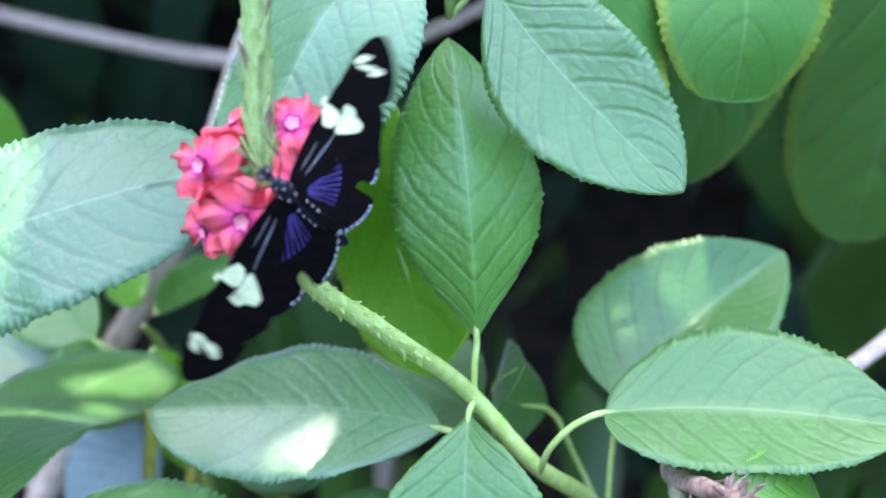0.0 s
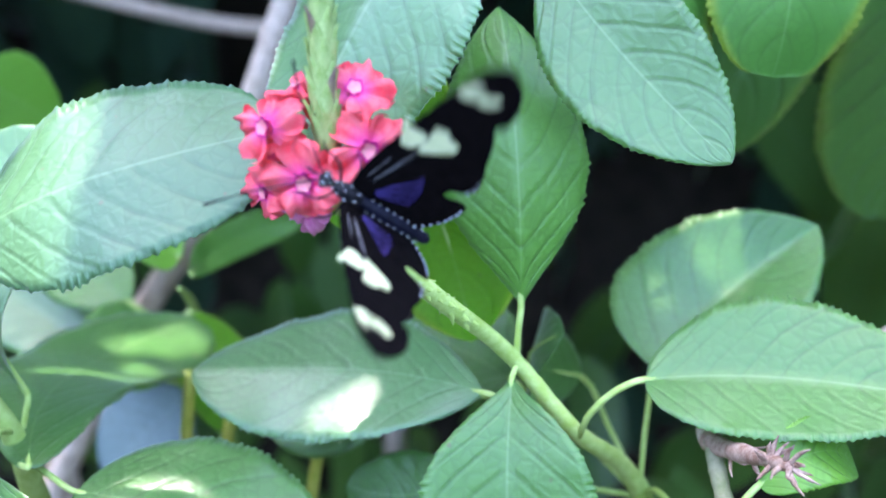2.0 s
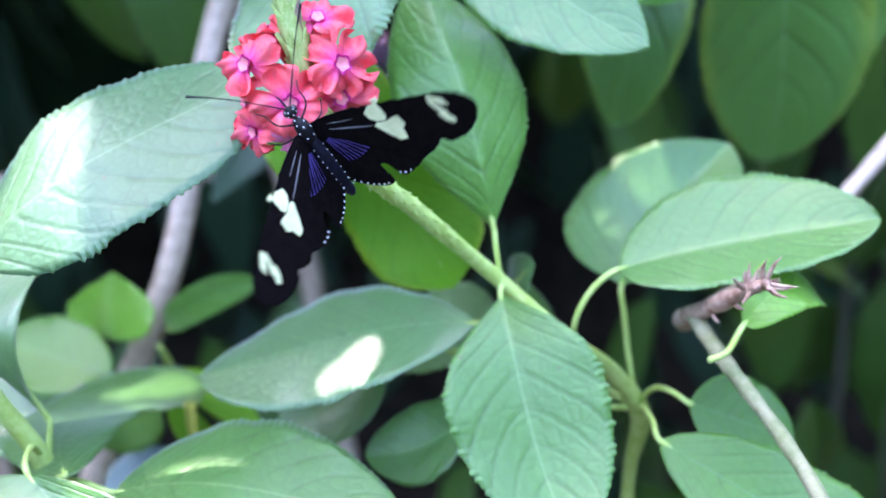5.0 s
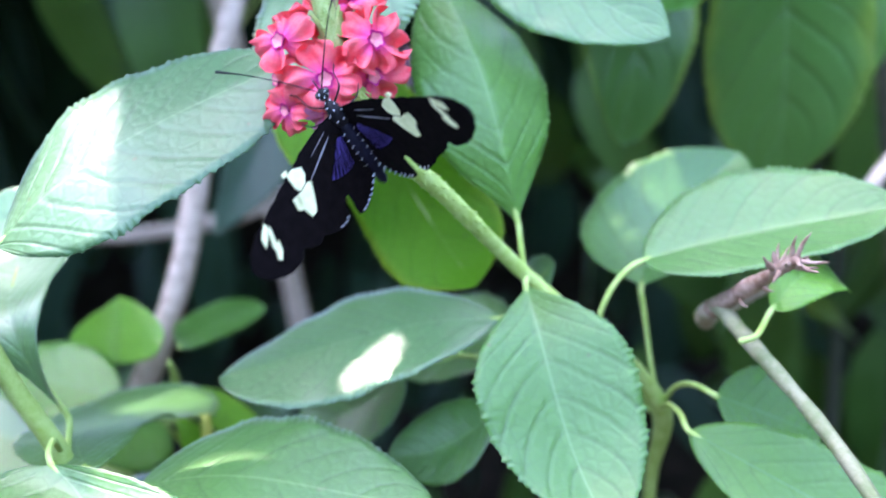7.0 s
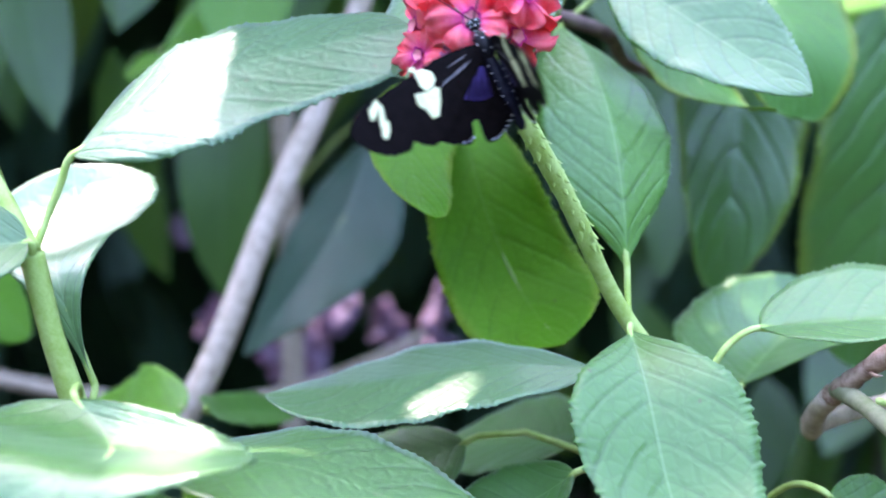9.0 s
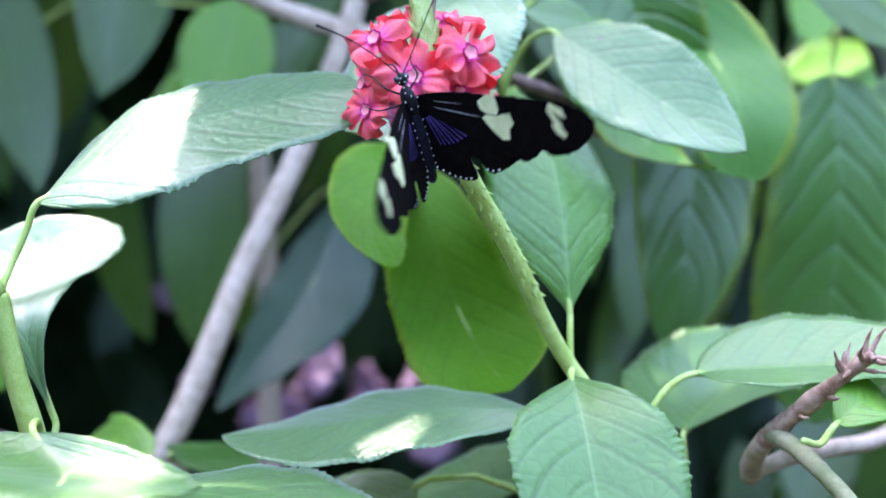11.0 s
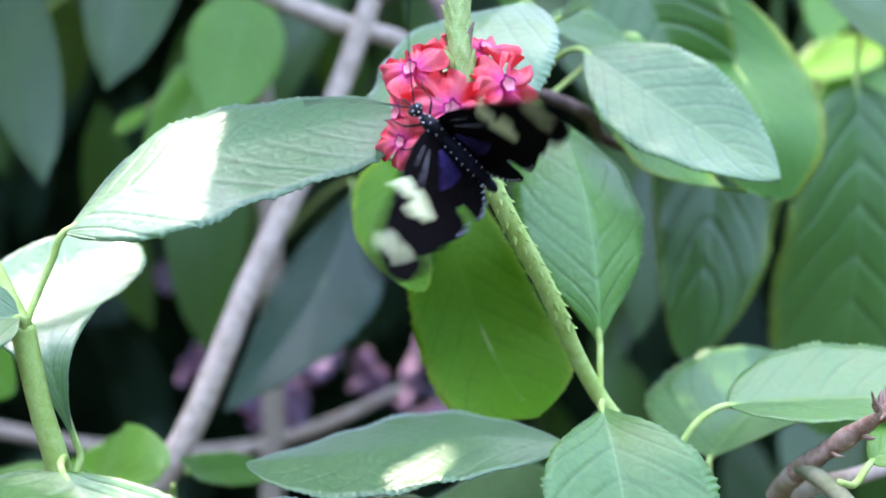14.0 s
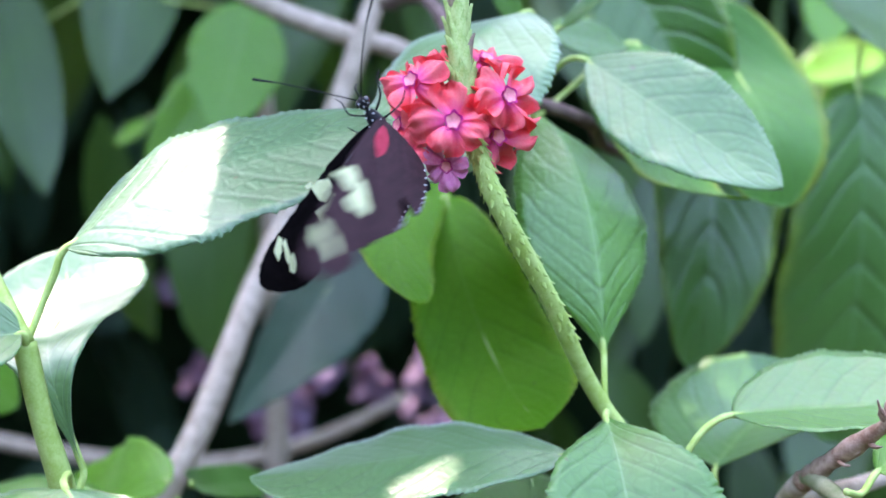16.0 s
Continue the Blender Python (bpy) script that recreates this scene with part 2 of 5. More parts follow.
VIOLET = plain_material("wing_violet", (0.022, 0.015, 0.085), (0.065, 0.045, 0.20), 0.5, 300.0, 0.05, spec=0.3)
GREY_SCALE = plain_material("wing_grey_scales", (0.12, 0.12, 0.13), (0.3, 0.3, 0.32), 0.6, 600.0, 0.05)
CHITIN = plain_material("body_black", (0.002, 0.002, 0.003), (0.008, 0.008, 0.012), 0.5, 700.0, 0.15, spec=0.2)
ABDOMEN = plain_material("abdomen_blue_black", (0.002, 0.002, 0.005), (0.008, 0.008, 0.018), 0.5, 700.0, 0.15, spec=0.15)
DOT = plain_material("body_white_dot", (0.7, 0.72, 0.75), (0.85, 0.86, 0.88), 0.6, 600.0, 0.05)
SOIL = plain_material("soil", (0.012, 0.010, 0.008), (0.05, 0.04, 0.03), 0.95, 40.0, 4.0, spec=0.1)


# ---- mesh helpers ----
def mesh_of(name, verts, faces, mats, uvs=None, slots=None, smooth_on=True):
    me = bpy.data.meshes.new(name)
    me.from_pydata([tuple(v) for v in verts], [], faces)
    for m in mats:
        me.materials.append(m)
    if slots is not None:
        me.polygons.foreach_set("material_index", slots)
    if smooth_on:
        me.polygons.foreach_set("use_smooth", [True] * len(me.polygons))
    if uvs is not None:
        layer = me.uv_layers.new(name="UVMap")
        loops = np.empty(len(me.loops), dtype=np.int32)
        me.loops.foreach_get("vertex_index", loops)
        layer.data.foreach_set("uv", np.asarray(uvs, dtype=np.float32)[loops].ravel())
    me.update()
    return me


def put(name, me, parent=None, label=""):
    ob = new(name, me)
    if parent is not None:
        ob.parent = parent
    if label:
        ob["label"] = label
    return ob


def thing(name, label, category, group="", kind=""):
    return tagged(new(name), label, category, group, kind)


def spline(points, n):
    """A smooth line through the points."""
    p = [Vector(q) for q in points]
    d = [max((p[i + 1] - p[i]).length, 1e-9) for i in range(len(p) - 1)]
    m = []
    for i in range(len(p)):
        if i == 0:
            m.append((p[1] - p[0]) / d[0])
        elif i == len(p) - 1:
            m.append((p[-1] - p[-2]) / d[-1])
        else:
            m.append(((p[i + 1] - p[i]) / d[i] * d[i - 1] + (p[i] - p[i - 1]) / d[i - 1] * d[i]) / (d[i] + d[i - 1]))
    out = []
    for k in range(n):
        x = k / (n - 1) * len(d)
        i = min(int(x), len(d) - 1)
        f = x - i
        h1, h2, h3 = 3 * f * f - 2 * f ** 3, f - 2 * f * f + f ** 3, f ** 3 - f * f
        out.append(p[i] * (1 - h1) + p[i + 1] * h1 + m[i] * (d[i] * h2) + m[i + 1] * (d[i] * h3))
    return out


def tube(name, points, radii, mat, n=24, sides=10, lumps=0.0, seed=0):
    """A rounded tube along a smooth line; radii are spread along it."""
    line = spline(points, n)
    rng = random.Random(seed)
    verts, faces = [], []
    side = Vector((1, 0.3, 0.1))
    for k, c in enumerate(line):
        d = (line[min(k + 1, n - 1)] - line[max(k - 1, 0)]).normalized()
        side = (side - d * side.dot(d)).normalized()
        up = d.cross(side)
        f = k / (n - 1) * (len(radii) - 1)
        i = min(int(f), len(radii) - 2)
        r = radii[i] * (1 - (f - i)) + radii[i + 1] * (f - i)
        r *= 1 + lumps * (rng.random() - 0.5)
        for s in range(sides):
            a = 2 * math.pi * s / sides
            verts.append(c + (side * math.cos(a) + up * math.sin(a)) * r)
    for k in range(n - 1):
        for s in range(sides):
            t = (s + 1) % sides
            faces.append((k * sides + s, k * sides + t, (k + 1) * sides + t, (k + 1) * sides + s))
    faces.append(tuple(range(sides - 1, -1, -1)))
    faces.append(tuple((n - 1) * sides + s for s in range(sides)))
    return mesh_of(name, verts, faces, [mat])


def blade_mesh(length, half, peak=0.45, power=0.8, arch=0.0, side=0.0, fold=0.1, mat=None, nu=132, nv=8, teeth=38, tooth=0.036, wave=0.010, veins=7.5, quilt=0.0006, seed=0, thick=0.00025, tip_power=None, arch2=0.0, twist=0.0):
    """A leaf blade from the origin along +y, its upper face towards +z; lengths in metres.

    power shapes the outline from base to its widest place, tip_power from there to the tip."""
    rng = random.Random(seed)
    ph = [rng.random() * 6.28 for _ in range(4)]
    tip_power = power if tip_power is None else tip_power
    bite = [rng.uniform(0.3, 1.5) for _ in range(teeth + 2)]
    top, uvs = [], []
    for i in range(nu + 1):
        s = i / nu
        x = s / peak if s < peak else (1 - s) / (1 - peak)
        w = half * max(1 - (1 - x) ** 2, 0.0) ** (power if s < peak else tip_power) + half * 0.012
        hump = 4 * s * (1 - s)
        for j in range(-nv, nv + 1):
            f = j / nv
            saw = abs(((s * teeth) % 1.0) - 0.35)
            ww = w * (1 + (tooth * bite[int(s * teeth) + (j > 0)] * (0.65 - saw) * 2 if abs(j) == nv else 0))
            lean = fold + (twist * (s - 0.5) if f > 0 else -twist * (s - 0.5))
            x = side * hump + f * ww * math.cos(lean)
            z = arch * hump + arch2 * math.sin(2 * math.pi * s) + abs(f) * ww * math.sin(lean)
            vp = (s * veins - abs(f) ** 1.25 * 2.2) % 1.0
            z += length * quilt * (0.5 - abs(vp - 0.5)) * math.sin(math.pi * min(1, abs(f) * 1.1)) * (1 - abs(f) * 0.5) * 2
            z += length * wave * f * abs(f) * math.sin(s * 9 + ph[0] + (1.5 if f > 0 else 0)) + length * wave * 0.6 * math.sin(s * 5 + ph[1]) * abs(f)
            z += 0.5 * length * wave * abs(f) ** 3 * math.sin(s * 31 + ph[2] + f) * hump
            y = s * length + (0.2 * tooth * ww * math.sin(s * teeth * 6.28) if abs(j) == nv else 0)
            top.append(Vector((x, y, z)))
            uvs.append((s, 0.5 + 0.5 * f))
    cols = 2 * nv + 1
    n = len(top)
    verts = top + [v + Vector((0, 0, -thick)) for v in top]
    faces = []
    for i in range(nu):
        for j in range(cols - 1):
            a = i * cols + j
            faces.append((a, a + 1, a + 1 + cols, a + cols))
            faces.append((n + a, n + a + cols, n + a + 1 + cols, n + a + 1))
        for j in (0, cols - 1):
            a = i * cols + j
            q = (a, a + cols, n + a + cols, n + a)
            faces.append(q if j == 0 else q[::-1])
    return mesh_of("leaf", verts, faces, [mat], uvs + uvs)


def leaf_pose(base, tip, normal):
    ax = (tip - base).normalized()
    nz = (normal - ax * normal.dot(ax)).normalized()
    sx = ax.cross(nz)
    m = Matrix((sx, ax, nz)).transposed().to_4x4()
    m.translation = base
    return m


LEAF_SEED = [0]


def leaf(parent, base, tip, normal, half, peak=0.45, power=0.8, arch=0.0, side=0.0, fold=0.1, mat=None, label="", stalk=None, stalk_r=0.07, arch2=0.0, **more):
    """A leaf on a plant, in centimetres; stalk: points of its petiole, from the stem to the blade."""
    LEAF_SEED[0] += 1
    base, tip = cm(*base), cm(*tip)
    me = blade_mesh((tip - base).length, half * CM, peak, power, arch * CM, -side * CM, fold, mat or LEAF, seed=LEAF_SEED[0], arch2=arch2 * CM, **more)
    ob = put("leaf", me, parent, label)
    m = leaf_pose(base, tip, Vector(normal))
    ob.matrix_local = m
    inv = m.inverted()
    mid = Vector((0, 0, 0))
    if stalk:
        pts = [inv @ cm(*p) for p in stalk]
    else:
        pts = []
    # midrib below the blade, running on into the petiole
    ln = (tip - base).length
    rib = [Vector((-side * CM * 4 * s * (1 - s), s * ln, arch * CM * 4 * s * (1 - s) + arch2 * CM * math.sin(2 * math.pi * s) - 0.0006)) for s in (0.03, 0.25, 0.5, 0.75, 0.95)]
    pts = pts + [mid + Vector((0, -0.0002, -0.0003))] + rib
    radii = [stalk_r * CM] * (len(pts) - 4) + [stalk_r * 0.75 * CM, stalk_r * 0.6 * CM, stalk_r * 0.4 * CM, 0.0002]
    put("petiole", tube("petiole", pts, radii, STEM, n=30, sides=8), ob)
    return ob


# ---- ground and backdrop ----
def sheet(name, corners, mat, label, category):
    ob = tagged(put(name, mesh_of(name, corners, [tuple(range(len(corners)))], [mat], smooth_on=False)), label, category, kind="structure")
    return ob


sheet("ground", [(-40, -40, -0.6), (40, -40, -0.6), (40, 40, -0.6), (-40, 40, -0.6)], SOIL, "dark bare soil under the shrubs", "ground")
# added ring wall: near-black green stands for shaded gaps, height cuts low sky
SURROUND = plain_material("dark_surround", (0.006, 0.016, 0.008), (0.02, 0.05, 0.02), 0.9, 14.0, 8.0, spec=0.1)


def surround_wall():
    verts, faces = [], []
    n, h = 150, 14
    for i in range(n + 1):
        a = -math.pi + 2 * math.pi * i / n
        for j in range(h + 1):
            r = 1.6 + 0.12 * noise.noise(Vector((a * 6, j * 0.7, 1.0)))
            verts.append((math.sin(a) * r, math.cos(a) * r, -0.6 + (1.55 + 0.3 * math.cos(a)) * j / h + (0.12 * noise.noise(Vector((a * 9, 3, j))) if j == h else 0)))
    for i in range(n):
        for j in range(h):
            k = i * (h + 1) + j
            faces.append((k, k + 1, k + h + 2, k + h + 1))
    tagged(put("backdrop", mesh_of("backdrop", verts, faces, [SURROUND])), "dark green ring added around the shrubs to close the view and cut low sky", "hedge", kind="structure")


surround_wall()


def many_leaves(name, spots, mat, label, category):
    """Loose leaves too many to count, joined: spots of (base, tip, normal, half width) in metres."""
    verts, faces, uvs = [], [], []
    nu, nv = 8, 2
    for base, tip, normal, half, bend in spots:
        m = leaf_pose(base, tip, normal)
        ln = (tip - base).length
        o = len(verts)
        for i in range(nu + 1):
            s = i / nu
            w = half * max(4 * s ** 0.87 * (1 - s ** 0.87), 0) ** 0.75
            for j in range(-nv, nv + 1):
                f = j / nv
                verts.append(m @ Vector((f * w, s * ln, abs(f) * w * 0.2 - bend * ln * s * s)))
                uvs.append((s, 0.5 + 0.5 * f))
        c = 2 * nv + 1
        for i in range(nu):
            for j in range(c - 1):
                k = o + i * c + j
                faces.append((k, k + 1, k + 1 + c, k + c))
    return tagged(put(name, mesh_of(name, verts, faces, [mat], uvs)), label, category, kind="stuff")


def scatter(rng, n, xs, ys, zs, size, facing=0.5):
    out = []
    for _ in range(n):
        b = Vector((rng.uniform(*xs), rng.uniform(*ys), rng.uniform(*zs)))
        ln = rng.uniform(*size)
        v = b - Vector((-0.05, 0.45, -0.10))
        if (-0.28 < b.x < 0.02 and b.y < 0.46 and -0.2 < b.z < 0.03) or (v - SUN_DIR * v.dot(SUN_DIR)).length < 0.10:
            continue
        d = Vector((rng.gauss(0, 0.3), rng.gauss(-0.1, 0.3), rng.gauss(-0.95, 0.3))).normalized()
        nrm = Vector((rng.gauss(0, 0.45), -facing + rng.gauss(0, 0.35), 0.55 + rng.gauss(0, 0.3)))
        out.append((b, b + d * ln, nrm, ln * rng.uniform(0.13, 0.22), rng.uniform(0.0, 0.3)))
    return out


rng = random.Random(5)
many_leaves("background_foliage", scatter(rng, 420, (-0.5, 0.5), (0.26, 0.5), (-0.5, 0.3), (0.07, 0.13)), LEAF_BACK, "dense shrub leaves behind, green darkened to deepen the shade", "foliage")
many_leaves("background_foliage", scatter(rng, 520, (-0.9, 0.9), (0.5, 1.1), (-0.6, 0.45), (0.09, 0.17)), LEAF_BLUE, "blue-green leaves far behind, darkened in colour for shade", "foliage")
many_leaves("undergrowth", scatter(rng, 160, (-0.35, 0.35), (-0.02, 0.26), (-0.5, -0.14), (0.06, 0.1), 0.2), LEAF_BACK, "leaves low under the flowering shrub, darkened in colour for shade", "foliage")


# ---- unseen leaves added overhead for shade, with the gaps that the sun comes through ----
LIT = [(-8.50, -0.30, 4.90, 0.48), (-8.50, -0.90, 4.70, 0.48), (-8.50, -1.50, 4.30, 0.45), (-8.55, -2.20, 3.80, 0.45), (-8.40, -2.60, 3.60, 0.36), (-9.10, -0.60, 4.50, 0.60), (-9.20, -1.40, 4.00, 0.60), (-9.20, -2.10, 3.50, 0.50), (-9.80, -1.60, 3.60, 0.50), (-10.20, -1.80, 3.20, 0.30), (-3.20, -0.20, -1.35, 0.14), (-3.45, -0.55, -1.45, 0.20), (-3.30, -0.95, -1.50, 0.13), (-4.05, -0.75, -1.60, 0.12), (3.70, 5.20, -0.30, 0.11), (4.50, 5.40, -0.40, 0.15), (4.90, 5.40, -0.40, 0.19), (5.30, 5.60, -0.40, 0.17), (4.30, 5.00, -0.60, 0.12), (4.30, 4.70, -0.90, 0.14), (2.90, 4.00, -1.00, 0.10), (4.80, 2.70, -1.00, 0.09), (-8.70, -4.70, -0.90, 0.30), (-7.90, -5.60, -1.10, 0.40), (-8.20, -6.50, -1.00, 0.43), (-7.40, -7.10, -1.00, 0.33), (-9.90, 2.90, -3.90, 0.38), (-9.20, 3.40, -4.10, 0.47), (-8.70, 3.90, -4.40, 0.37), (-9.10, 1.80, -3.60, 0.35), (-12.40, 2.80, 1.80, 0.30), (-12.00, 2.90, 1.90, 0.36), (-11.40, 3.00, 2.00, 0.38), (-10.80, 2.90, 2.10, 0.44), (-10.30, 2.70, 2.00, 0.35), (2.10, 10.20, 9.10, 0.30), (2.60, 10.20, 8.30, 0.22), (3.20, 10.20, 9.00, 0.42), (3.70, 10.00, 7.80, 0.38), (3.90, 10.10, 8.50, 0.30)]


def shade_leaves():
    rng = random.Random(11)
    spots = []
    lit = [(cm(x, y, z), r * CM) for x, y, z, r in LIT]
    side = SUN_DIR.orthogonal().normalized()
    up = SUN_DIR.cross(side)
    gaps = np.array([(p.dot(side), p.dot(up), r) for p, r in lit])
    for count, small, large in ((800, 0.05, 0.09), (2200, 0.022, 0.035), (5200, 0.008, 0.013), (8000, 0.004, 0.007)):
        for _ in range(count):
            ln = rng.uniform(small, large)
            a = rng.uniform(0, 6.28)
            d = Vector((math.cos(a), math.sin(a), rng.uniform(-0.2, 0.2))).normalized()
            if large > 0.02:
                c = Vector((rng.uniform(-0.19, 0.15), rng.uniform(-0.10, 0.17), 0)) + SUN_DIR * (rng.uniform(0.50, 0.62) / SUN_DIR.z)
            else:
                p, r = rng.choice(lit)
                b, q = rng.uniform(0, 6.28), (r + large) * 0.5 + rng.uniform(0, 1) ** 0.7 * (0.026 if large > 0.01 else 0.014)
                c = p + (side * math.cos(b) + up * math.sin(b)) * q + SUN_DIR * rng.uniform(0.27, 0.31)
            b, e, hw = c - d * ln / 2, c + d * ln / 2, ln * 0.24
            clear = True
            for f in (0.0, 0.15, 0.3, 0.5, 0.7, 0.85, 1.0):
                q = b.lerp(e, f)
                reach = gaps[:, 2] + hw * (4 * f * (1 - f)) ** 0.75 + 0.0003
                if ((gaps[:, 0] - q.dot(side)) ** 2 + (gaps[:, 1] - q.dot(up)) ** 2 < reach * reach).any():
                    clear = False
                    break
            if clear:
                spots.append((b, e, Vector((rng.gauss(0, 0.2), rng.gauss(0, 0.2), 1)), hw, 0.1))
    # second unseen layer keeps the sun off the leaves behind, bar four gaps
    for _ in range(2300):
        c = Vector((rng.uniform(-0.9, 0.9), rng.uniform(0.15, 1.3), 0)) + SUN_DIR * (rng.uniform(0.44, 0.52) / SUN_DIR.z) + Vector((0, 0.02, 0))
        ln, a = rng.uniform(0.10, 0.17), rng.uniform(0, 6.28)
        d = Vector((math.cos(a), math.sin(a), rng.uniform(-0.3, 0.1)))
        gaps = [(c - cm(*g)) - SUN_DIR * (c - cm(*g)).dot(SUN_DIR) for g in ((15.6, 29.5, 8.6), (-14.8, 26.0, 3.7), (-1.7, 44.5, -9.5), (-8.6, 45.0, -11.0))]
        if all(v.length > k for v, k in zip(gaps, (0.095, 0.035, 0.08, 0.09))):
            spots.append((c - d * ln / 2, c + d * ln / 2, Vector((rng.gauss(0, 0.2), rng.gauss(0, 0.2), 1)), ln * 0.25, 0.15))
    many_leaves("tree_canopy", spots, LEAF_BACK, "unseen leaves added overhead to shade the shrub", "foliage")


shade_leaves()

# ---- the flowering shrub ----
shrub = thing("flowering_shrub", "green shrub with serrated leaves and a coral flower spike", "shrub")
N1, N2, N3 = (0, 0, 0), (1.56, -0.82, -0.76), (3.05, 0.72, -4.4)
STEM_LINE = [(-3.25, -1.75, 5.5), (-2.78, -1.9, 4.45), (-1.6, -1.15, 2.6), (0.0, 0.0, 0.0), (1.3, -0.25, -1.5), (2.5, 0.45, -3.2), (3.1, 0.75, -4.6), (2.9, 1.2, -6.5), (2.6, 1.7, -12), (3.0, 2.5, -60)]
put("stem", tube("stem", [cm(*p) for p in STEM_LINE], [0.0016, 0.0019, 0.0018, 0.0017, 0.0019, 0.002, 0.0026, 0.0018, 0.0014, 0.0014], STEM, n=90, sides=12, lumps=0.06), shrub, "green stem, slightly hairy")
leaf(shrub, (-0.02, 0.49, 1.06), (-1.12, 4.16, 5.81), (0.17, -0.67, 0.72), 1.52, 0.46, 1.40, 0.9, 0.00, -0.30, LEAF_FRESH, stalk=[(0.00, 0.00, -0.05), (-0.02, 0.15, 0.35), (-0.03, 0.32, 0.75)], tip_power=0.85, arch2=-0.05, twist=-0.20)
leaf(shrub, (-0.28, 3.84, 7.16), (3.62, 1.08, 4.67), (-0.31, -0.61, 0.73), 1.40, 0.46, 0.89, 0.11, -0.15, 0.14, LEAF, label="broad green leaf with a pale sky sheen", stalk=[(-1.30, 5.40, 5.60), (-0.95, 4.85, 6.75), (-0.60, 4.30, 7.15)], tip_power=0.82, arch2=0.04, twist=0.29)
leaf(shrub, (2.61, -0.11, 0.05), (8.28, -0.35, 0.69), (0.00, -0.26, 0.97), 1.66, 0.47, 0.53, -0.18, 0.35, 0.26, LEAF_SOFT, stalk=[(1.45, -0.35, -1.60), (1.60, -0.45, -0.80), (2.05, -0.30, -0.20)], tip_power=0.71, arch2=0.02, twist=-0.05)
leaf(shrub, (-0.65, -0.01, -0.99), (-7.20, 0.46, -1.86), (0.01, -0.16, 0.99), 1.75, 0.50, 0.92, 0.09, -0.26, -0.10, LEAF_SKYLIT, stalk=[(1.30, -0.25, -1.45), (0.70, -0.18, -1.25), (-0.10, -0.08, -1.08)], tip_power=0.61, arch2=0.08, twist=-0.15)
leaf(shrub, (-0.05, -0.38, -0.06), (0.80, -4.98, -3.38), (0.09, -0.79, 0.60), 1.75, 0.45, 1.31, -0.08, -0.18, 0.32, LEAF_SOFT, stalk=[(0.00, 0.00, 0.00), (-0.01, -0.12, 0.00), (-0.03, -0.25, -0.03)], tip_power=0.72, arch2=0.25, twist=0.15)
leaf(shrub, (2.98, 2.02, -1.71), (6.61, 6.19, -0.29), (-0.13, -0.38, 0.92), 2.10, 0.26, 0.38, -0.19, 0.28, 0.37, LEAF_SOFT, stalk=[(3.00, 0.70, -4.30), (2.95, 1.20, -3.30), (2.95, 1.70, -2.20)], tip_power=0.82, twist=-0.70)
leaf(shrub, (-3.15, 5.60, 3.70), (-1.05, 1.28, -0.78), (-0.08, -0.98, 0.19), 1.55, 0.74, 0.54, -0.66, -0.45, 0.08, LEAF_YELLOW, label="yellow-green older leaf with yellowed edge", stalk=[(-3.60, 6.20, 0.30), (-3.75, 6.20, 2.20), (-3.55, 5.95, 3.30)], tip_power=0.85, arch2=0.35, twist=-0.06)
leaf(shrub, (-0.21, 2.51, -3.01), (-3.34, 5.57, -4.43), (-0.00, -0.51, 0.86), 1.42, 0.44, 0.69, -0.16, -0.10, 0.11, LEAF, stalk=[(3.00, 0.70, -4.40), (1.80, 1.20, -3.60), (0.70, 1.90, -3.20)])
leaf(shrub, (-3.30, 7.17, 4.29), (-3.90, 1.55, 1.68), (0.09, -0.97, 0.25), 1.02, 0.37, 0.67, -0.02, -0.80, 0.06, LEAF_YELLOW, label="small yellow-green leaf with a pinkish edge", stalk=[(-3.60, 6.20, 0.30), (-3.90, 6.60, 2.20), (-3.60, 7.00, 3.60)], tip_power=0.50, arch2=0.06, twist=-0.24)
leaf(shrub, (-1.79, 3.52, 8.12), (-4.49, 0.23, 4.54), (-0.07, -0.23, 0.97), 1.95, 0.43, 0.79, 0.56, -0.11, -0.23, LEAF_SKYLIT, label="large pale green leaf behind the flower", stalk=[(-1.30, 5.40, 5.60), (-1.35, 4.80, 7.40), (-1.55, 4.00, 8.10)], tip_power=0.38, arch2=0.16, twist=0.16)
leaf(shrub, (3.92, -1.25, -2.98), (6.27, -1.34, -4.37), (-0.00, -0.51, 0.86), 1.07, 0.45, 0.68, 0.01, 0.02, 0.12, LEAF_MID, stalk=[(3.05, 0.72, -4.40), (3.30, 0.00, -3.40), (3.60, -0.80, -2.95)])
leaf(shrub, (3.04, -2.30, -3.10), (8.48, -5.60, -5.78), (0.01, -0.50, 0.87), 1.23, 0.48, 0.69, -0.02, -0.03, 0.12, LEAF_MID, stalk=[(3.05, 0.72, -4.40), (3.00, -0.80, -3.40), (3.00, -1.70, -3.10)])
leaf(shrub, (-1.06, -0.94, -2.81), (-3.59, -0.42, -4.04), (-0.00, -0.50, 0.86), 0.94, 0.45, 0.68, -0.14, 0.25, 0.11, LEAF, stalk=[(3.05, 0.72, -4.50), (1.40, 0.00, -3.60), (-0.20, -0.80, -2.90)])
leaf(shrub, (-3.01, 1.77, -3.15), (-5.91, 1.43, -4.67), (0.00, -0.50, 0.86), 1.10, 0.45, 0.68, 0.00, 0.00, 0.12, LEAF, stalk=[(3.05, 0.72, -4.50), (1.50, 2.00, -4.20)])
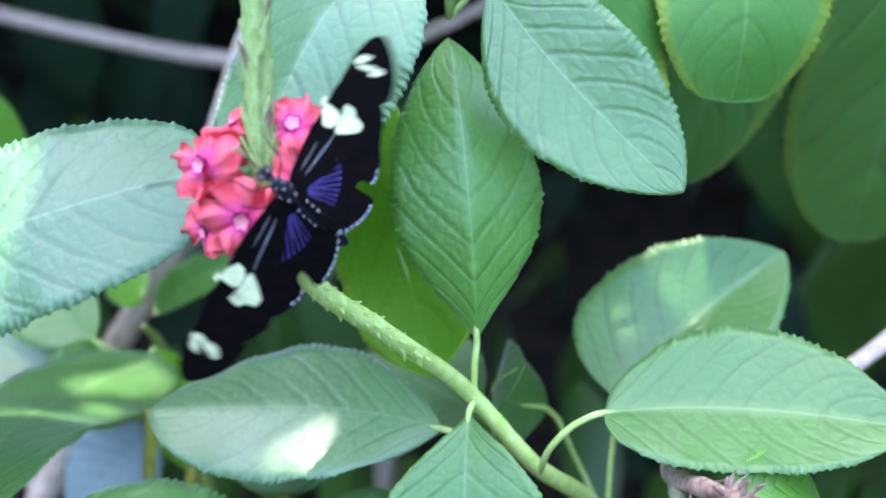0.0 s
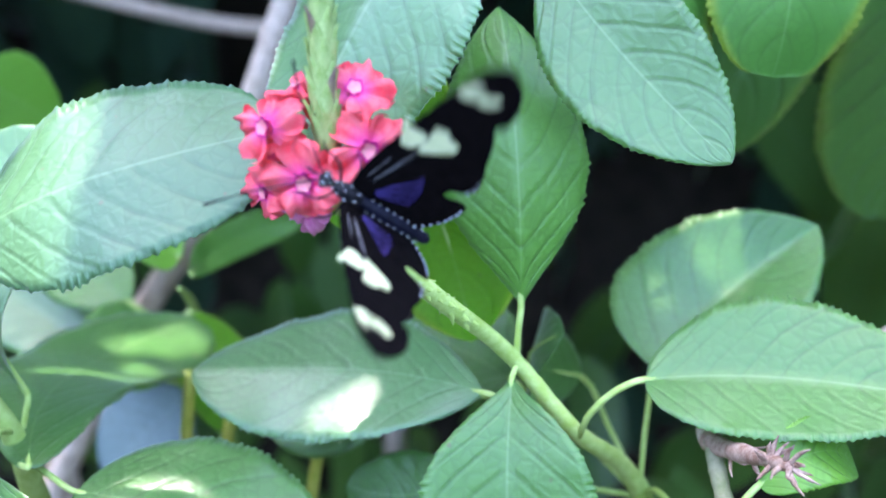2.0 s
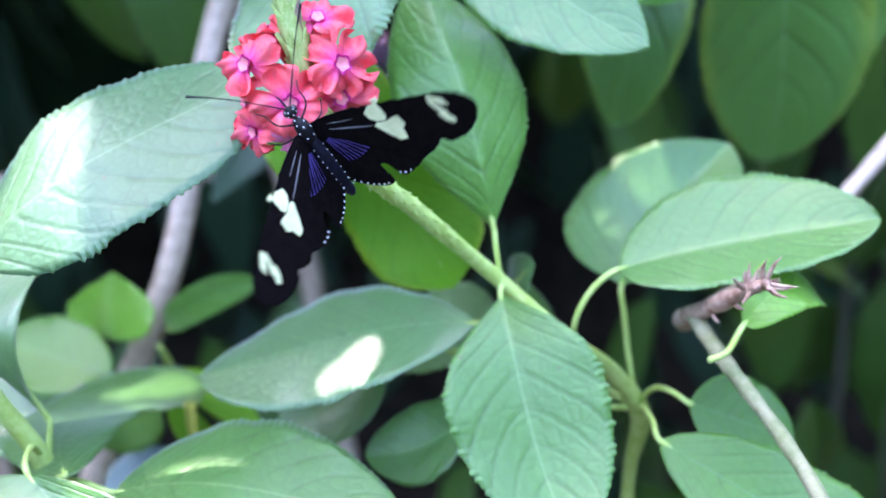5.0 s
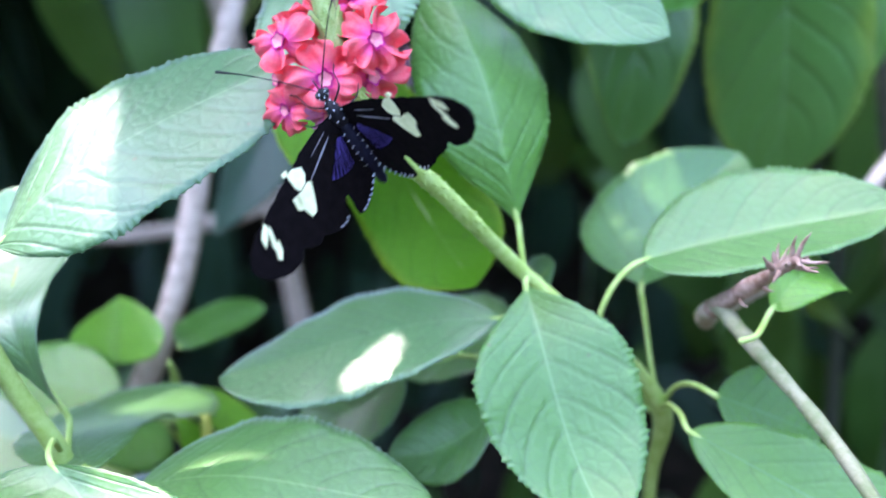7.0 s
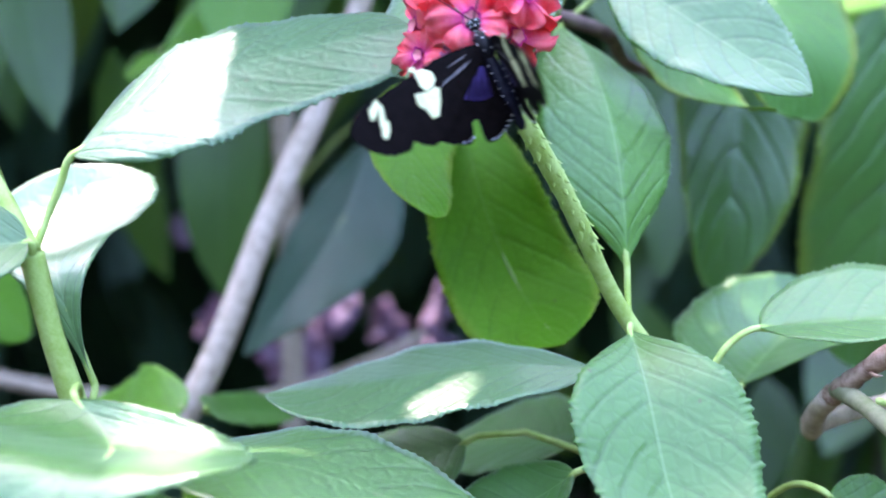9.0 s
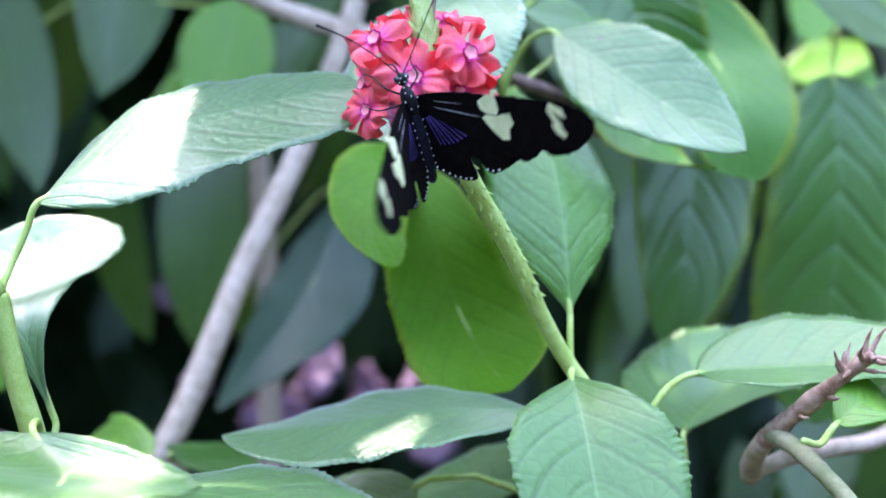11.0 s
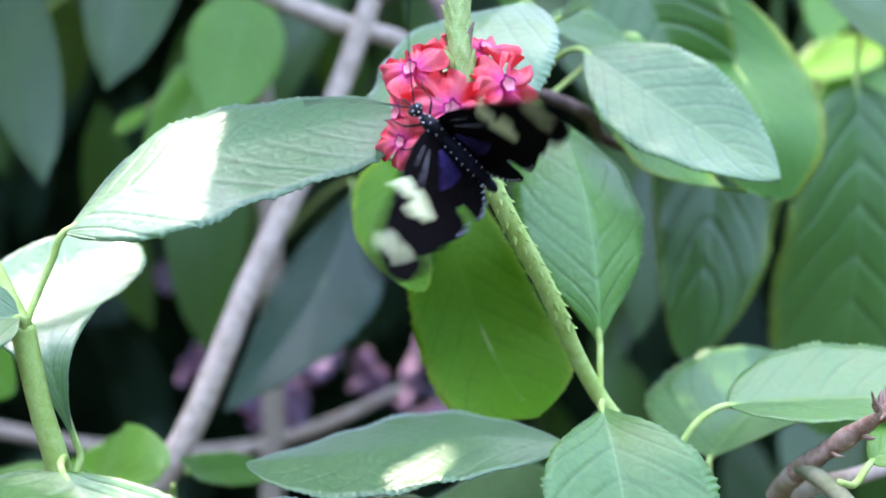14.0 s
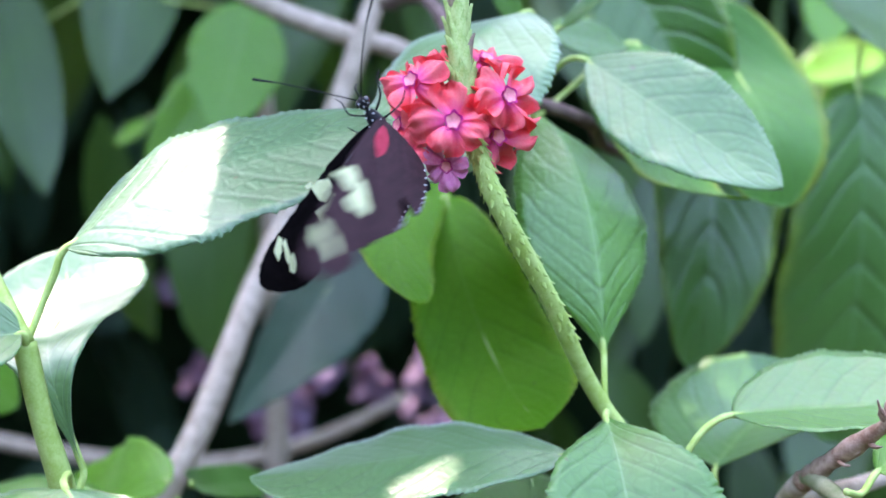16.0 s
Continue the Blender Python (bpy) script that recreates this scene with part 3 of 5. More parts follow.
leaf(shrub, (1.39, 3.25, -3.35), (0.92, 1.87, -0.75), (0.00, -0.48, 0.88), 1.23, 0.42, 0.67, -0.92, 0.25, 0.08, LEAF, stalk=[(3.05, 0.72, -4.50), (2.20, 2.50, -4.20)])
leaf(shrub, (4.33, 9.71, 9.21), (4.75, 5.59, 3.94), (0.06, -0.57, 0.82), 2.00, 0.46, 0.59, 0.12, 0.19, -0.10, LEAF_RIM, label="rounded leaf with a yellowed rim", stalk=[(5.60, 12.60, 9.00), (4.90, 11.20, 9.60), (4.55, 10.30, 9.50)], tip_power=0.35, arch2=-0.55, twist=0.70)
leaf(shrub, (1.71, 7.94, 7.81), (3.59, 3.29, 4.23), (0.31, -0.47, 0.82), 1.59, 0.35, 0.60, -0.49, -0.57, -0.10, LEAF_RIM, label="yellow-edged leaf under a broader green one", stalk=[(-1.30, 5.40, 5.60), (0.20, 7.20, 6.80), (1.20, 8.00, 7.70)], tip_power=0.91, arch2=0.46, twist=0.09)

leaf(shrub, (-0.75, 5.30, 7.95), (0.60, 4.60, 9.15), (-0.3, -0.6, 0.75), 0.32, mat=LEAF, stalk=[(-1.30, 5.40, 5.60), (-1.05, 5.50, 7.20)], label="narrow young leaf")
leaf(shrub, (-0.95, 6.10, 7.90), (1.30, 7.00, 7.60), (0.0, -0.8, 0.6), 0.62, mat=LEAF_MID, stalk=[(-1.30, 5.40, 5.60), (-1.15, 5.80, 7.00)])
leaf(shrub, (-1.60, 5.80, 8.00), (-2.70, 5.20, 9.40), (-0.1, -0.7, 0.7), 0.45, mat=LEAF_MID, stalk=[(-1.30, 5.40, 5.60), (-1.40, 5.80, 7.20)])

def scale_mesh(ln, wd, mat, curl=0.25):
    """A small pointed bract that hugs the stalk, from the origin along +z, its back towards +y."""
    verts, faces = [], []
    n, k = 5, 3
    for i in range(n + 1):
        s = i / n
        w = wd * math.sin(math.pi * min(1, 0.18 + 0.82 * s)) ** 0.8 * (1 - s * 0.25) if i < n else wd * 0.03
        for j in range(-k, k + 1):
            f = j / k
            verts.append((f * w, wd * 0.55 * (1 - f * f) * (1 - 0.4 * s) + curl * ln * s ** 2.5, s * ln))
    c = 2 * k + 1
    for i in range(n):
        for j in range(c - 1):
            a = i * c + j
            faces.append((a, a + 1, a + 1 + c, a + c))
    return mesh_of("bud_scale", verts, faces, [mat])


def spike(parent, line, radius, count, me, name, seed, flare=0.12, start=0.0, end=1.0):
    """Bracts set in a spiral along a stalk."""
    pts = spline([cm(*p) for p in line], 60)
    rng = random.Random(seed)
    for k in range(count):
        s = start + (end - start) * (k + 0.5) / count
        x = s * 59
        i = min(int(x), 58)
        c = pts[i].lerp(pts[i + 1], x - i)
        d = (pts[i + 1] - pts[i]).normalized()
        a = k * 2.39996 + rng.uniform(-0.2, 0.2)
        side = d.orthogonal().normalized()
        side = Matrix.Rotation(a, 3, d) @ side
        z = (d + side * flare * rng.uniform(0.5, 1.6)).normalized()
        y = (side - z * side.dot(z)).normalized()
        xx = y.cross(z)
        m = Matrix((xx, y, z)).transposed().to_4x4()
        r = radius * (1 - 0.45 * max(0, s - 0.5))
        m.translation = c + y * r * CM
        ob = put(name, me, parent)
        ob.matrix_local = m @ Matrix.Scale(rng.uniform(0.85, 1.15), 4)


SPIKE_LINE = [(-3.25, -1.72, 5.5), (-3.42, -1.45, 6.4), (-3.55, -0.95, 7.6), (-3.62, -0.35, 9.0), (-3.66, 0.2, 10.4)]
put("flower_spike", tube("flower_spike", [cm(*p) for p in SPIKE_LINE], [0.0016, 0.0017, 0.0016, 0.0013, 0.0006], BUD, n=40), shrub, "upright green spike of unopened buds")
spike(shrub, SPIKE_LINE, 0.13, 84, scale_mesh(0.0058, 0.0015, BUD, 0.10), "bud", 3, 0.10, 0.1)
spike(shrub, SPIKE_LINE, 0.14, 9, scale_mesh(0.0060, 0.0013, BUD_DARK, 0.15), "bud", 8, 0.15, 0.05)
spike(shrub, STEM_LINE[:4], 0.15, 110, scale_mesh(0.0019, 0.00062, STEM, 0.2), "spent_calyx", 4, 0.2, 0.0, 0.8)


def petal_mesh(mat, seed, ln=0.0062, wd=0.0036):
    rng = random.Random(seed)
    verts, faces = [], []
    n, k = 8, 5
    ph = rng.random() * 6
    for i in range(n + 1):
        s = i / n
        w = wd * (0.32 + 0.68 * math.sin(math.pi * 0.5 * min(1, s * 1.35)))
        if s > 0.72:
            w *= math.sqrt(max(0.05, 1 - ((s - 0.72) / 0.30) ** 2))
        for j in range(-k, k + 1):
            f = j / k
            notch = 0.10 * ln * math.exp(-(f / 0.22) ** 2) * max(0, s - 0.6) / 0.4
            verts.append((f * w, 0.0014 + s * ln - notch, ln * (0.10 * math.sin(s * 2.2) + 0.26 * math.sin(f * 3.5 + ph) * s + 0.15 * math.sin(f * 8 + ph * 2 + s * 4) * s + 0.10 * f * f * s - 0.16 * s ** 3)))
    c = 2 * k + 1
    for i in range(n):
        for j in range(c - 1):
            a = i * c + j
            faces.append((a, a + 1, a + 1 + c, a + c))
    o = len(verts)
    verts += [(x, y, z - 0.00018) for x, y, z in verts]
    faces += [tuple(o + q for q in reversed(f)) for f in list(faces)]
    return mesh_of("petal", verts, faces, [mat])


def ring_mesh(name, r0, r1, z0, z1, mat, n=20, wob=0.0):
    verts, faces = [], []
    for i in range(n):
        a = 2 * math.pi * i / n
        r = r1 * (1 + wob * math.cos(5 * a) + wob * 0.5 * math.sin(2 * a + 1) + wob * 0.4 * math.sin(7 * a))
        verts += [(math.cos(a) * r0, math.sin(a) * r0, z0), (math.cos(a) * r, math.sin(a) * r, z1)]
    for i in range(n):
        j = (i + 1) % n
        faces.append((2 * i, 2 * i + 1, 2 * j + 1, 2 * j))
    faces.append(tuple(2 * i for i in range(n)))
    return mesh_of(name, verts, faces, [mat])


PETALS = [petal_mesh(PETAL, k) for k in range(5)]
PETALS_PINK = [petal_mesh(PETAL_PINK, k + 7, 0.0056, 0.0032) for k in range(5)]
TUBE_ME = ring_mesh("floret", 0.0007, 0.0014, -0.011, 0.0, PETAL)
RING_ME = ring_mesh("magenta_ring", 0.0009, 0.0017, 0.0001, 0.0010, RING, 30, 0.14)
EYE_ME = ring_mesh("throat", 0.0006, 0.0013, 0.0006, 0.0011, THROAT, 20, 0.1)


def floret(at_cm, facing, spin=0.0, size=1.0, pink=False):
    """An open floret on the shrub: corolla tube with five lobes, ring and throat."""
    ob = put("floret", TUBE_ME, shrub, "pale pink ageing floret" if pink else "open coral-red floret")
    z = Vector(facing).normalized()
    x = z.orthogonal().normalized()
    m = Matrix((x, z.cross(x), z)).transposed().to_4x4()
    m.translation = cm(*at_cm)
    size *= 0.93
    ob.matrix_local = m @ Matrix.Rotation(spin, 4, "Z") @ Matrix.Scale(size, 4)
    rng = random.Random(int(at_cm[0] * 100) + int(at_cm[2] * 1000))
    for k in range(5):
        p = put("petal", (PETALS_PINK if pink else PETALS)[(k + rng.randrange(5)) % 5], ob)
        p.matrix_local = (Matrix.Rotation(k * 2 * math.pi / 5 + rng.uniform(-0.15, 0.15), 4, "Z") @ Matrix.Rotation(rng.uniform(-0.6, 0.2), 4, "X")
                          @ Matrix.Rotation(rng.uniform(-0.3, 0.3), 4, "Y") @ Matrix.Translation((0, 0, 0.0001 * k)) @ Matrix.Diagonal((rng.uniform(0.8, 1.05), rng.uniform(0.8, 1.08), 1, 1)))
    put("magenta_ring", RING_ME, ob)
    put("throat", EYE_ME, ob)
    return ob


floret((-4.37, -1.75, 6.37), (-0.45, -0.75, 0.4), 0.3)
floret((-4.52, -1.40, 5.55), (-0.85, -0.45, 0.2), 1.0)
floret((-4.45, -1.80, 5.05), (-0.6, -0.75, 0.1), 0.7, 0.8)
floret((-3.61, -2.25, 5.70), (-0.05, -0.97, 0.25), 0.1, 1.08)
floret((-2.62, -1.85, 6.20), (0.35, -0.85, 0.35), 0.5, 1.05)
floret((-2.75, -1.65, 5.46), (0.3, -0.9, 0.15), 0.9)
floret((-3.00, -1.10, 6.85), (0.25, -0.45, 0.85), 0.2)
floret((-3.67, -2.00, 4.90), (-0.1, -0.9, -0.2), 0.8, 0.75, True)
floret((-4.00, -1.00, 6.70), (-0.4, 0.1, 0.8), 0.4, 0.85)
floret((-2.35, -1.15, 5.75), (0.9, -0.25, 0.25), 0.6, 0.95)
floret((-3.10, -0.75, 6.20), (0.5, 0.7, 0.4), 0.1, 0.95)

# ---- the shrub beside it ----
side_shrub = thing("side_shrub", "neighbouring shrub with pale sunlit leaves and a green bud spike", "shrub")
LEFT_LINE = [(-9.5, -1.5, -40), (-10.3, -1.9, -4.0), (-10.35, -2.1, -1.6), (-10.75, -2.25, -0.1), (-11.08, -2.3, 1.30)]
put("stem", tube("stem", [cm(*p) for p in LEFT_LINE], [0.005, 0.003, 0.0024, 0.0021, 0.0022], STEM, n=60), side_shrub)
LEFT_SPIKE = [(-11.08, -2.3, 1.30), (-11.88, -1.75, 2.47), (-12.58, -1.43, 3.63), (-13.40, -1.0, 5.5)]
put("flower_spike", tube("flower_spike", [cm(*p) for p in LEFT_SPIKE], [0.0019, 0.0016, 0.0013, 0.0008], STEM, n=30), side_shrub)
spike(side_shrub, LEFT_SPIKE, 0.13, 40, scale_mesh(0.0042, 0.0011, BUD, 0.1), "bud", 6, 0.08, 0.3)
leaf(side_shrub, (-10.51, -1.79, 3.02), (-4.60, -0.64, 5.53), (-0.13, -0.45, 0.89), 1.86, 0.43, 0.82, 0.48, 0.05, -0.11, LEAF_PALE, label="broad pale green leaf half in the sun", stalk=[(-11.06, -2.25, 1.28), (-10.95, -1.95, 1.75), (-10.70, -1.80, 2.50)], tip_power=0.40, arch2=0.06, twist=-0.09)
leaf(side_shrub, (-10.18, -1.40, -1.28), (-11.71, 3.23, 2.32), (-0.22, -0.50, 0.84), 1.74, 0.80, 1.90, 0.72, 0.19, 0.12, LEAF_SKYLIT, label="pale green leaf in the sun", stalk=[(-10.45, -1.95, -2.60), (-10.30, -1.75, -2.10), (-10.22, -1.55, -1.65)], tip_power=0.66, arch2=0.70, twist=-0.27)
leaf(side_shrub, (-8.62, -3.03, -2.20), (-2.56, -4.11, -2.91), (0.06, -0.13, 0.99), 2.00, 0.39, 0.54, 0.34, 0.11, -0.04, LEAF, stalk=[(-10.30, -1.95, -2.60), (-9.80, -2.50, -2.10), (-9.20, -2.85, -2.05)], tip_power=0.75, arch2=0.14, twist=-0.33)
leaf(side_shrub, (-9.94, -3.84, -0.85), (-10.91, -6.88, -2.04), (-0.19, -0.55, 0.82), 2.36, 0.38, 0.58, 0.27, 1.46, 0.10, LEAF, label="green leaf half in the sun", stalk=[(-10.25, -2.20, -1.60), (-10.10, -2.90, -0.90)], tip_power=0.60, arch2=-0.29, twist=0.14)
leaf(side_shrub, (-9.52, -3.00, -1.60), (-8.72, 4.79, -4.46), (-0.06, -0.34, 0.94), 1.84, 0.64, 0.63, 0.04, 1.27, -0.05, LEAF, stalk=[(-10.40, -1.95, -2.60), (-10.05, -2.60, -2.00)], tip_power=0.52, arch2=0.12, twist=-0.52)
leaf(side_shrub, (-11.05, -2.60, 1.55), (-14.30, -3.70, 1.05), (0.05, -0.72, 0.69), 0.92, 0.38, 0.40, 0.1, 0.0, 0.18, LEAF, quilt=0.004, stalk=[(-11.08, -2.3, 1.2), (-11.00, -2.5, 1.4)])
leaf(side_shrub, (-12.20, -1.75, 1.65), (-13.40, -1.20, 3.05), (0.25, -0.75, 0.60), 0.78, 0.45, 0.50, 0.0, 0.0, 0.22, LEAF, quilt=0.004, stalk=[(-11.25, -2.2, 1.5), (-11.8, -1.95, 1.5)])
fallen = tagged(new("dried_floret"), "dark dried floret lying on a small leaf", "flower")
put("calyx", tube("calyx", [cm(-12.78, -1.80, 2.02), cm(-12.66, -1.83, 2.00), cm(-12.52, -1.84, 2.05)], [0.0004, 0.0013, 0.0006], BUD_DRY, n=14, lumps=0.3), fallen)
put("style", tube("style", [cm(-12.54, -1.84, 2.04), cm(-12.42, -1.80, 2.25), cm(-12.40, -1.72, 2.62)], [0.0005, 0.0003, 0.00015], BUD_DRY, n=16, sides=6), fallen)

# ---- withered flower on its stalk ----
withered = thing("withered_flower", "brown withered flower head on a pale green stalk", "flower")
put("stalk", tube("stalk", [cm(*p) for p in [(4.13, -0.55, -1.05), (4.28, -1.70, -1.08), (5.30, -4.00, -2.20), (6.31, -13.8, -6.16), (9.03, -18, -30)]], [0.0019, 0.0018, 0.0016, 0.0016, 0.0018, 0.003], plain_material("stalk_pale", (0.17, 0.20, 0.08), (0.33, 0.31, 0.19), 0.7, 160, 0.5), n=60, lumps=0.2), withered)
put("spur", tube("spur", [cm(*p) for p in [(4.10, -0.35, -1.25), (4.14, 0.50, -1.85), (4.30, 1.10, -2.35), (4.36, 1.30, -2.55)]], [0.0021, 0.0023, 0.0027, 0.0016], STEM_WOOD, n=12, lumps=0.2), withered)


def dry_bits():
    rng = random.Random(21)
    a, b = cm(4.25, -0.95, -0.75), cm(5.12, -2.95, 1.08)
    put("dry_stalk", tube("dry_stalk", [cm(4.10, -0.35, -1.25), a, a.lerp(b, 0.6), b], [0.002, 0.002, 0.0016, 0.001], DRY, n=30, lumps=0.35, seed=2), withered)
    d = (b - a).normalized()
    for k in range(22):
        s = rng.uniform(0.1, 0.5) if k < 6 else rng.uniform(0.7, 1.0)
        c = a.lerp(b, s)
        o = Vector((rng.gauss(0, 1), rng.gauss(0, 1), rng.gauss(0, 1)))
        o = (o - d * o.dot(d)).normalized()
        e = c + o * rng.uniform(0.002, 0.006) + d * rng.uniform(0.001, 0.007)
        put("dry_sepal", tube("dry_sepal", [c, c.lerp(e, 0.5) + o * 0.0008, e], [0.0006, 0.00045, 0.0001], DRY, n=8, sides=5, lumps=0.5, seed=k), withered)


dry_bits()
leaf(withered, (4.89, -2.10, -0.46), (6.87, -0.87, -0.82), (-0.13, -0.57, 0.81), 0.67, 0.52, 0.50, 0.49, 0.31, 0.14, LEAF_YOUNG, label="small fresh green leaf", stalk=[(3.95, -3.00, -0.60), (4.40, -2.60, -0.75)])
put("old_stalk", tube("old_stalk", [cm(*p) for p in [(4.30, 1.10, -2.35), (5.00, 1.20, -2.05), (5.95, 1.75, -1.98), (8.47, 4.73, -2.39), (15.31, 12.12, -1.60), (30.00, 30.00, -60.00)]], [0.0018, 0.002, 0.002, 0.0021, 0.003, 0.004], STEM_WOOD, n=50, lumps=0.12), withered)

# ---- bare sticks behind ----
stick = thing("bare_stick", "bare grey-brown woody stick with a side branch", "branch")
put("stick", tube("stick", [cm(*p) for p in [(-24, 5, -60), (-16.0, 7.0, -16.2), (-13.3, 9.6, -10.5), (-9.95, 11.6, -4.6), (-8.38, 14.0, 0.05), (-6.65, 15.6, 4.4), (-5.27, 16.6, 8.9), (-3.72, 17.84, 16.1), (-2, 20, 30)]], [0.006, 0.005, 0.0046, 0.0042, 0.004, 0.0038, 0.0036, 0.0032, 0.003], STEM_WOOD, n=70, lumps=0.06), stick)
put("side_branch", tube("side_branch", [cm(*p) for p in [(-11.90, 17.50, 10.72), (-9.25, 16.84, 8.99), (-6.29, 16.65, 7.98), (-4.29, 16.26, 7.53), (-1.62, 16.02, 6.26)]], [0.003, 0.0032, 0.0034, 0.003, 0.002], STEM_WOOD, n=40, lumps=0.1), stick)
twig = thing("brown_twig", "thin brown twig among the leaves behind the flower", "branch")
put("twig", tube("twig", [cm(*p) for p in [(-4.9, 15.3, 8.9), (-3.6, 10.0, 8.6), (-2.36, 6.98, 6.61), (-1.38, 6.01, 6.21), (0.09, 6.12, 5.79), (1.21, 8.00, 5.01), (2.48, 7.78, 4.57)]], [0.0022, 0.002, 0.0018, 0.0017, 0.0017, 0.0015, 0.0004], plain_material("twig_brown", (0.10, 0.06, 0.05), (0.24, 0.16, 0.14), 0.8, 300, 0.4), n=50, lumps=0.15), twig)


# ---- shrubs further back ----
back_shrub = thing("background_shrub", "large-leaved shrub with dark drooping leaves", "shrub")
put("stem", tube("stem", [cm(*p) for p in [(19, 25, -60), (18, 23, -10), (12, 17, 9), (6, 13, 14)]], [0.004, 0.003, 0.0025, 0.002], STEM_DARK, n=40), back_shrub)
leaf(back_shrub, (4.91, 12.12, 8.93), (4.23, 9.77, -1.11), (0.13, -0.91, 0.40), 2.05, 0.38, 0.68, 0.07, 0.31, 0.25, LEAF_DROOP, stalk=[(7.20, 13.60, 10.40), (5.90, 13.00, 9.80)], tip_power=0.56, arch2=-0.27, twist=0.37)
leaf(back_shrub, (9.11, 11.60, 7.01), (9.25, 11.20, -3.50), (0.06, -0.95, 0.31), 2.60, 0.57, 0.47, 0.48, 0.20, 0.20, LEAF_DROOP, stalk=[(10.5, 15.0, 9.4), (9.6, 13.0, 8.2)], tip_power=0.63, arch2=0.06, twist=-0.21)
leaf(back_shrub, (1.07, 10.65, 10.60), (4.36, 9.40, 5.33), (-0.55, -0.52, 0.62), 1.82, 0.44, 0.70, 0.47, 0.16, 0.24, LEAF_DROOP, label="leaf with bright sun flecks", stalk=[(5.80, 13.4, 13.5), (2.60, 12.0, 12.0)], tip_power=0.65, arch2=-0.11, twist=-0.07)
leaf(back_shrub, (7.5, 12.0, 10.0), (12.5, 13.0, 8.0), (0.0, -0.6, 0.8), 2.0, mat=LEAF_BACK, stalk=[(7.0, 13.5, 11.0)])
leaf(back_shrub, (12.5, 15.0, 7.5), (12.0, 13.0, -2.0), (0.1, -0.9, 0.3), 2.2, mat=LEAF_MID, stalk=[(14.5, 19.5, 4.0)])
young_shrub = thing("young_shrub", "young shrub with light green leaves", "shrub")
put("stem", tube("stem", [cm(*p) for p in [(-9.9, 9.0, -60), (-9.8, 8.0, -10), (-9.5, 6.2, -5.0), (-9.4, 5.5, -4.1)]], [0.003, 0.002, 0.0012, 0.0006], STEM, n=30), young_shrub)
leaf(young_shrub, (-9.81, 6.72, -4.08), (-13.60, 11.00, -5.90), (-0.08, -0.83, 0.56), 0.96, 0.46, 0.40, 0.03, -0.34, 0.00, LEAF_YOUNG, tip_power=0.6, arch2=0.27, twist=0.06)
leaf(young_shrub, (-9.05, 5.69, -3.73), (-7.29, 10.44, -5.24), (0.20, -0.69, 0.70), 0.57, 0.55, 0.67, -0.57, 0.45, 0.15, LEAF_MID, tip_power=0.48, arch2=-0.07, twist=-0.38)
leaf(young_shrub, (-9.2, 5.6, -5.0), (-6.8, 4.2, -6.4), (0.1, -0.5, 0.85), 0.5, mat=LEAF_YELLOW, stalk=[(-9.5, 5.3, -5.5)], label="small yellow leaf")
leaf(young_shrub, (-9.4, 5.0, -5.6), (-7.9, 3.4, -7.2), (0.1, -0.5, 0.85), 0.45, mat=LEAF_YELLOW, stalk=[(-9.5, 5.3, -6.0)], label="small yellow leaf")
leaf(young_shrub, (-9.27, 4.79, -7.26), (-11.39, 3.03, -9.07), (0.1, -0.5, 0.85), 1.4, mat=LEAF_GREY, stalk=[(-9.8, 8.2, -9.0)], label="blue-grey leaf")
put("yellow_stalk", tube("yellow_stalk", [cm(-8.12, 2.42, -3.98), cm(-8.14, 1.50, -5.86), cm(-9.8, 8.5, -14)], [0.0015, 0.0016, 0.0014], STEM_YELLOW, n=20), young_shrub, "yellowed stalk")
put("yellow_stalk", tube("yellow_stalk", [cm(-7.00, 2.03, -4.61), cm(-7.16, 1.73, -5.73), cm(-9.8, 8.5, -14)], [0.0015, 0.0016, 0.0014], STEM_YELLOW, n=20), young_shrub, "yellowed stalk")
put("yellow_stalk", tube("yellow_stalk", [cm(-4.76, 1.79, -5.21), cm(-4.95, 0.92, -7.01), cm(-9.8, 8.5, -14)], [0.0015, 0.0016, 0.0014], STEM_YELLOW, n=20), young_shrub, "yellowed stalk")
leaf(young_shrub, (-11.11, 6.00, -5.30), (-15.33, 9.00, -5.30), (0.0, -0.5, 0.85), 1.25, mat=LEAF_MID, stalk=[(-9.8, 8.2, -9.0)])
leaf(young_shrub, (-12.45, 6.00, -7.26), (-17.09, 8.00, -6.21), (0.1, -0.5, 0.85), 1.40, mat=LEAF, stalk=[(-9.8, 8.2, -11.0)])
leaf(young_shrub, (-10.03, 6.00, -6.27), (-11.78, 3.50, -5.35), (0.1, -0.6, 0.80), 1.30, mat=LEAF_MID, stalk=[(-9.8, 8.2, -10.0)])
yellow_shrub = thing("light_leaved_shrub", "shrub with drooping yellow-green leaves far behind", "shrub")
put("stem", tube("stem", [cm(*p) for p in [(-8, 30, -60), (-9, 27, 0), (-9.6, 23, 9.5)]], [0.006, 0.005, 0.002], STEM_WOOD, n=30), yellow_shrub)
leaf(yellow_shrub, (-9.7, 22.5, 9.3), (-10.7, 20.8, 4.4), (0.1, -0.95, 0.2), 1.7, mat=LEAF_YOUNG)
leaf(yellow_shrub, (-11.0, 24.3, 7.2), (-13.4, 22.7, 2.3), (0.2, -0.9, 0.2), 1.0, mat=LEAF_YOUNG, stalk=[(-9.6, 23.5, 8.8)])
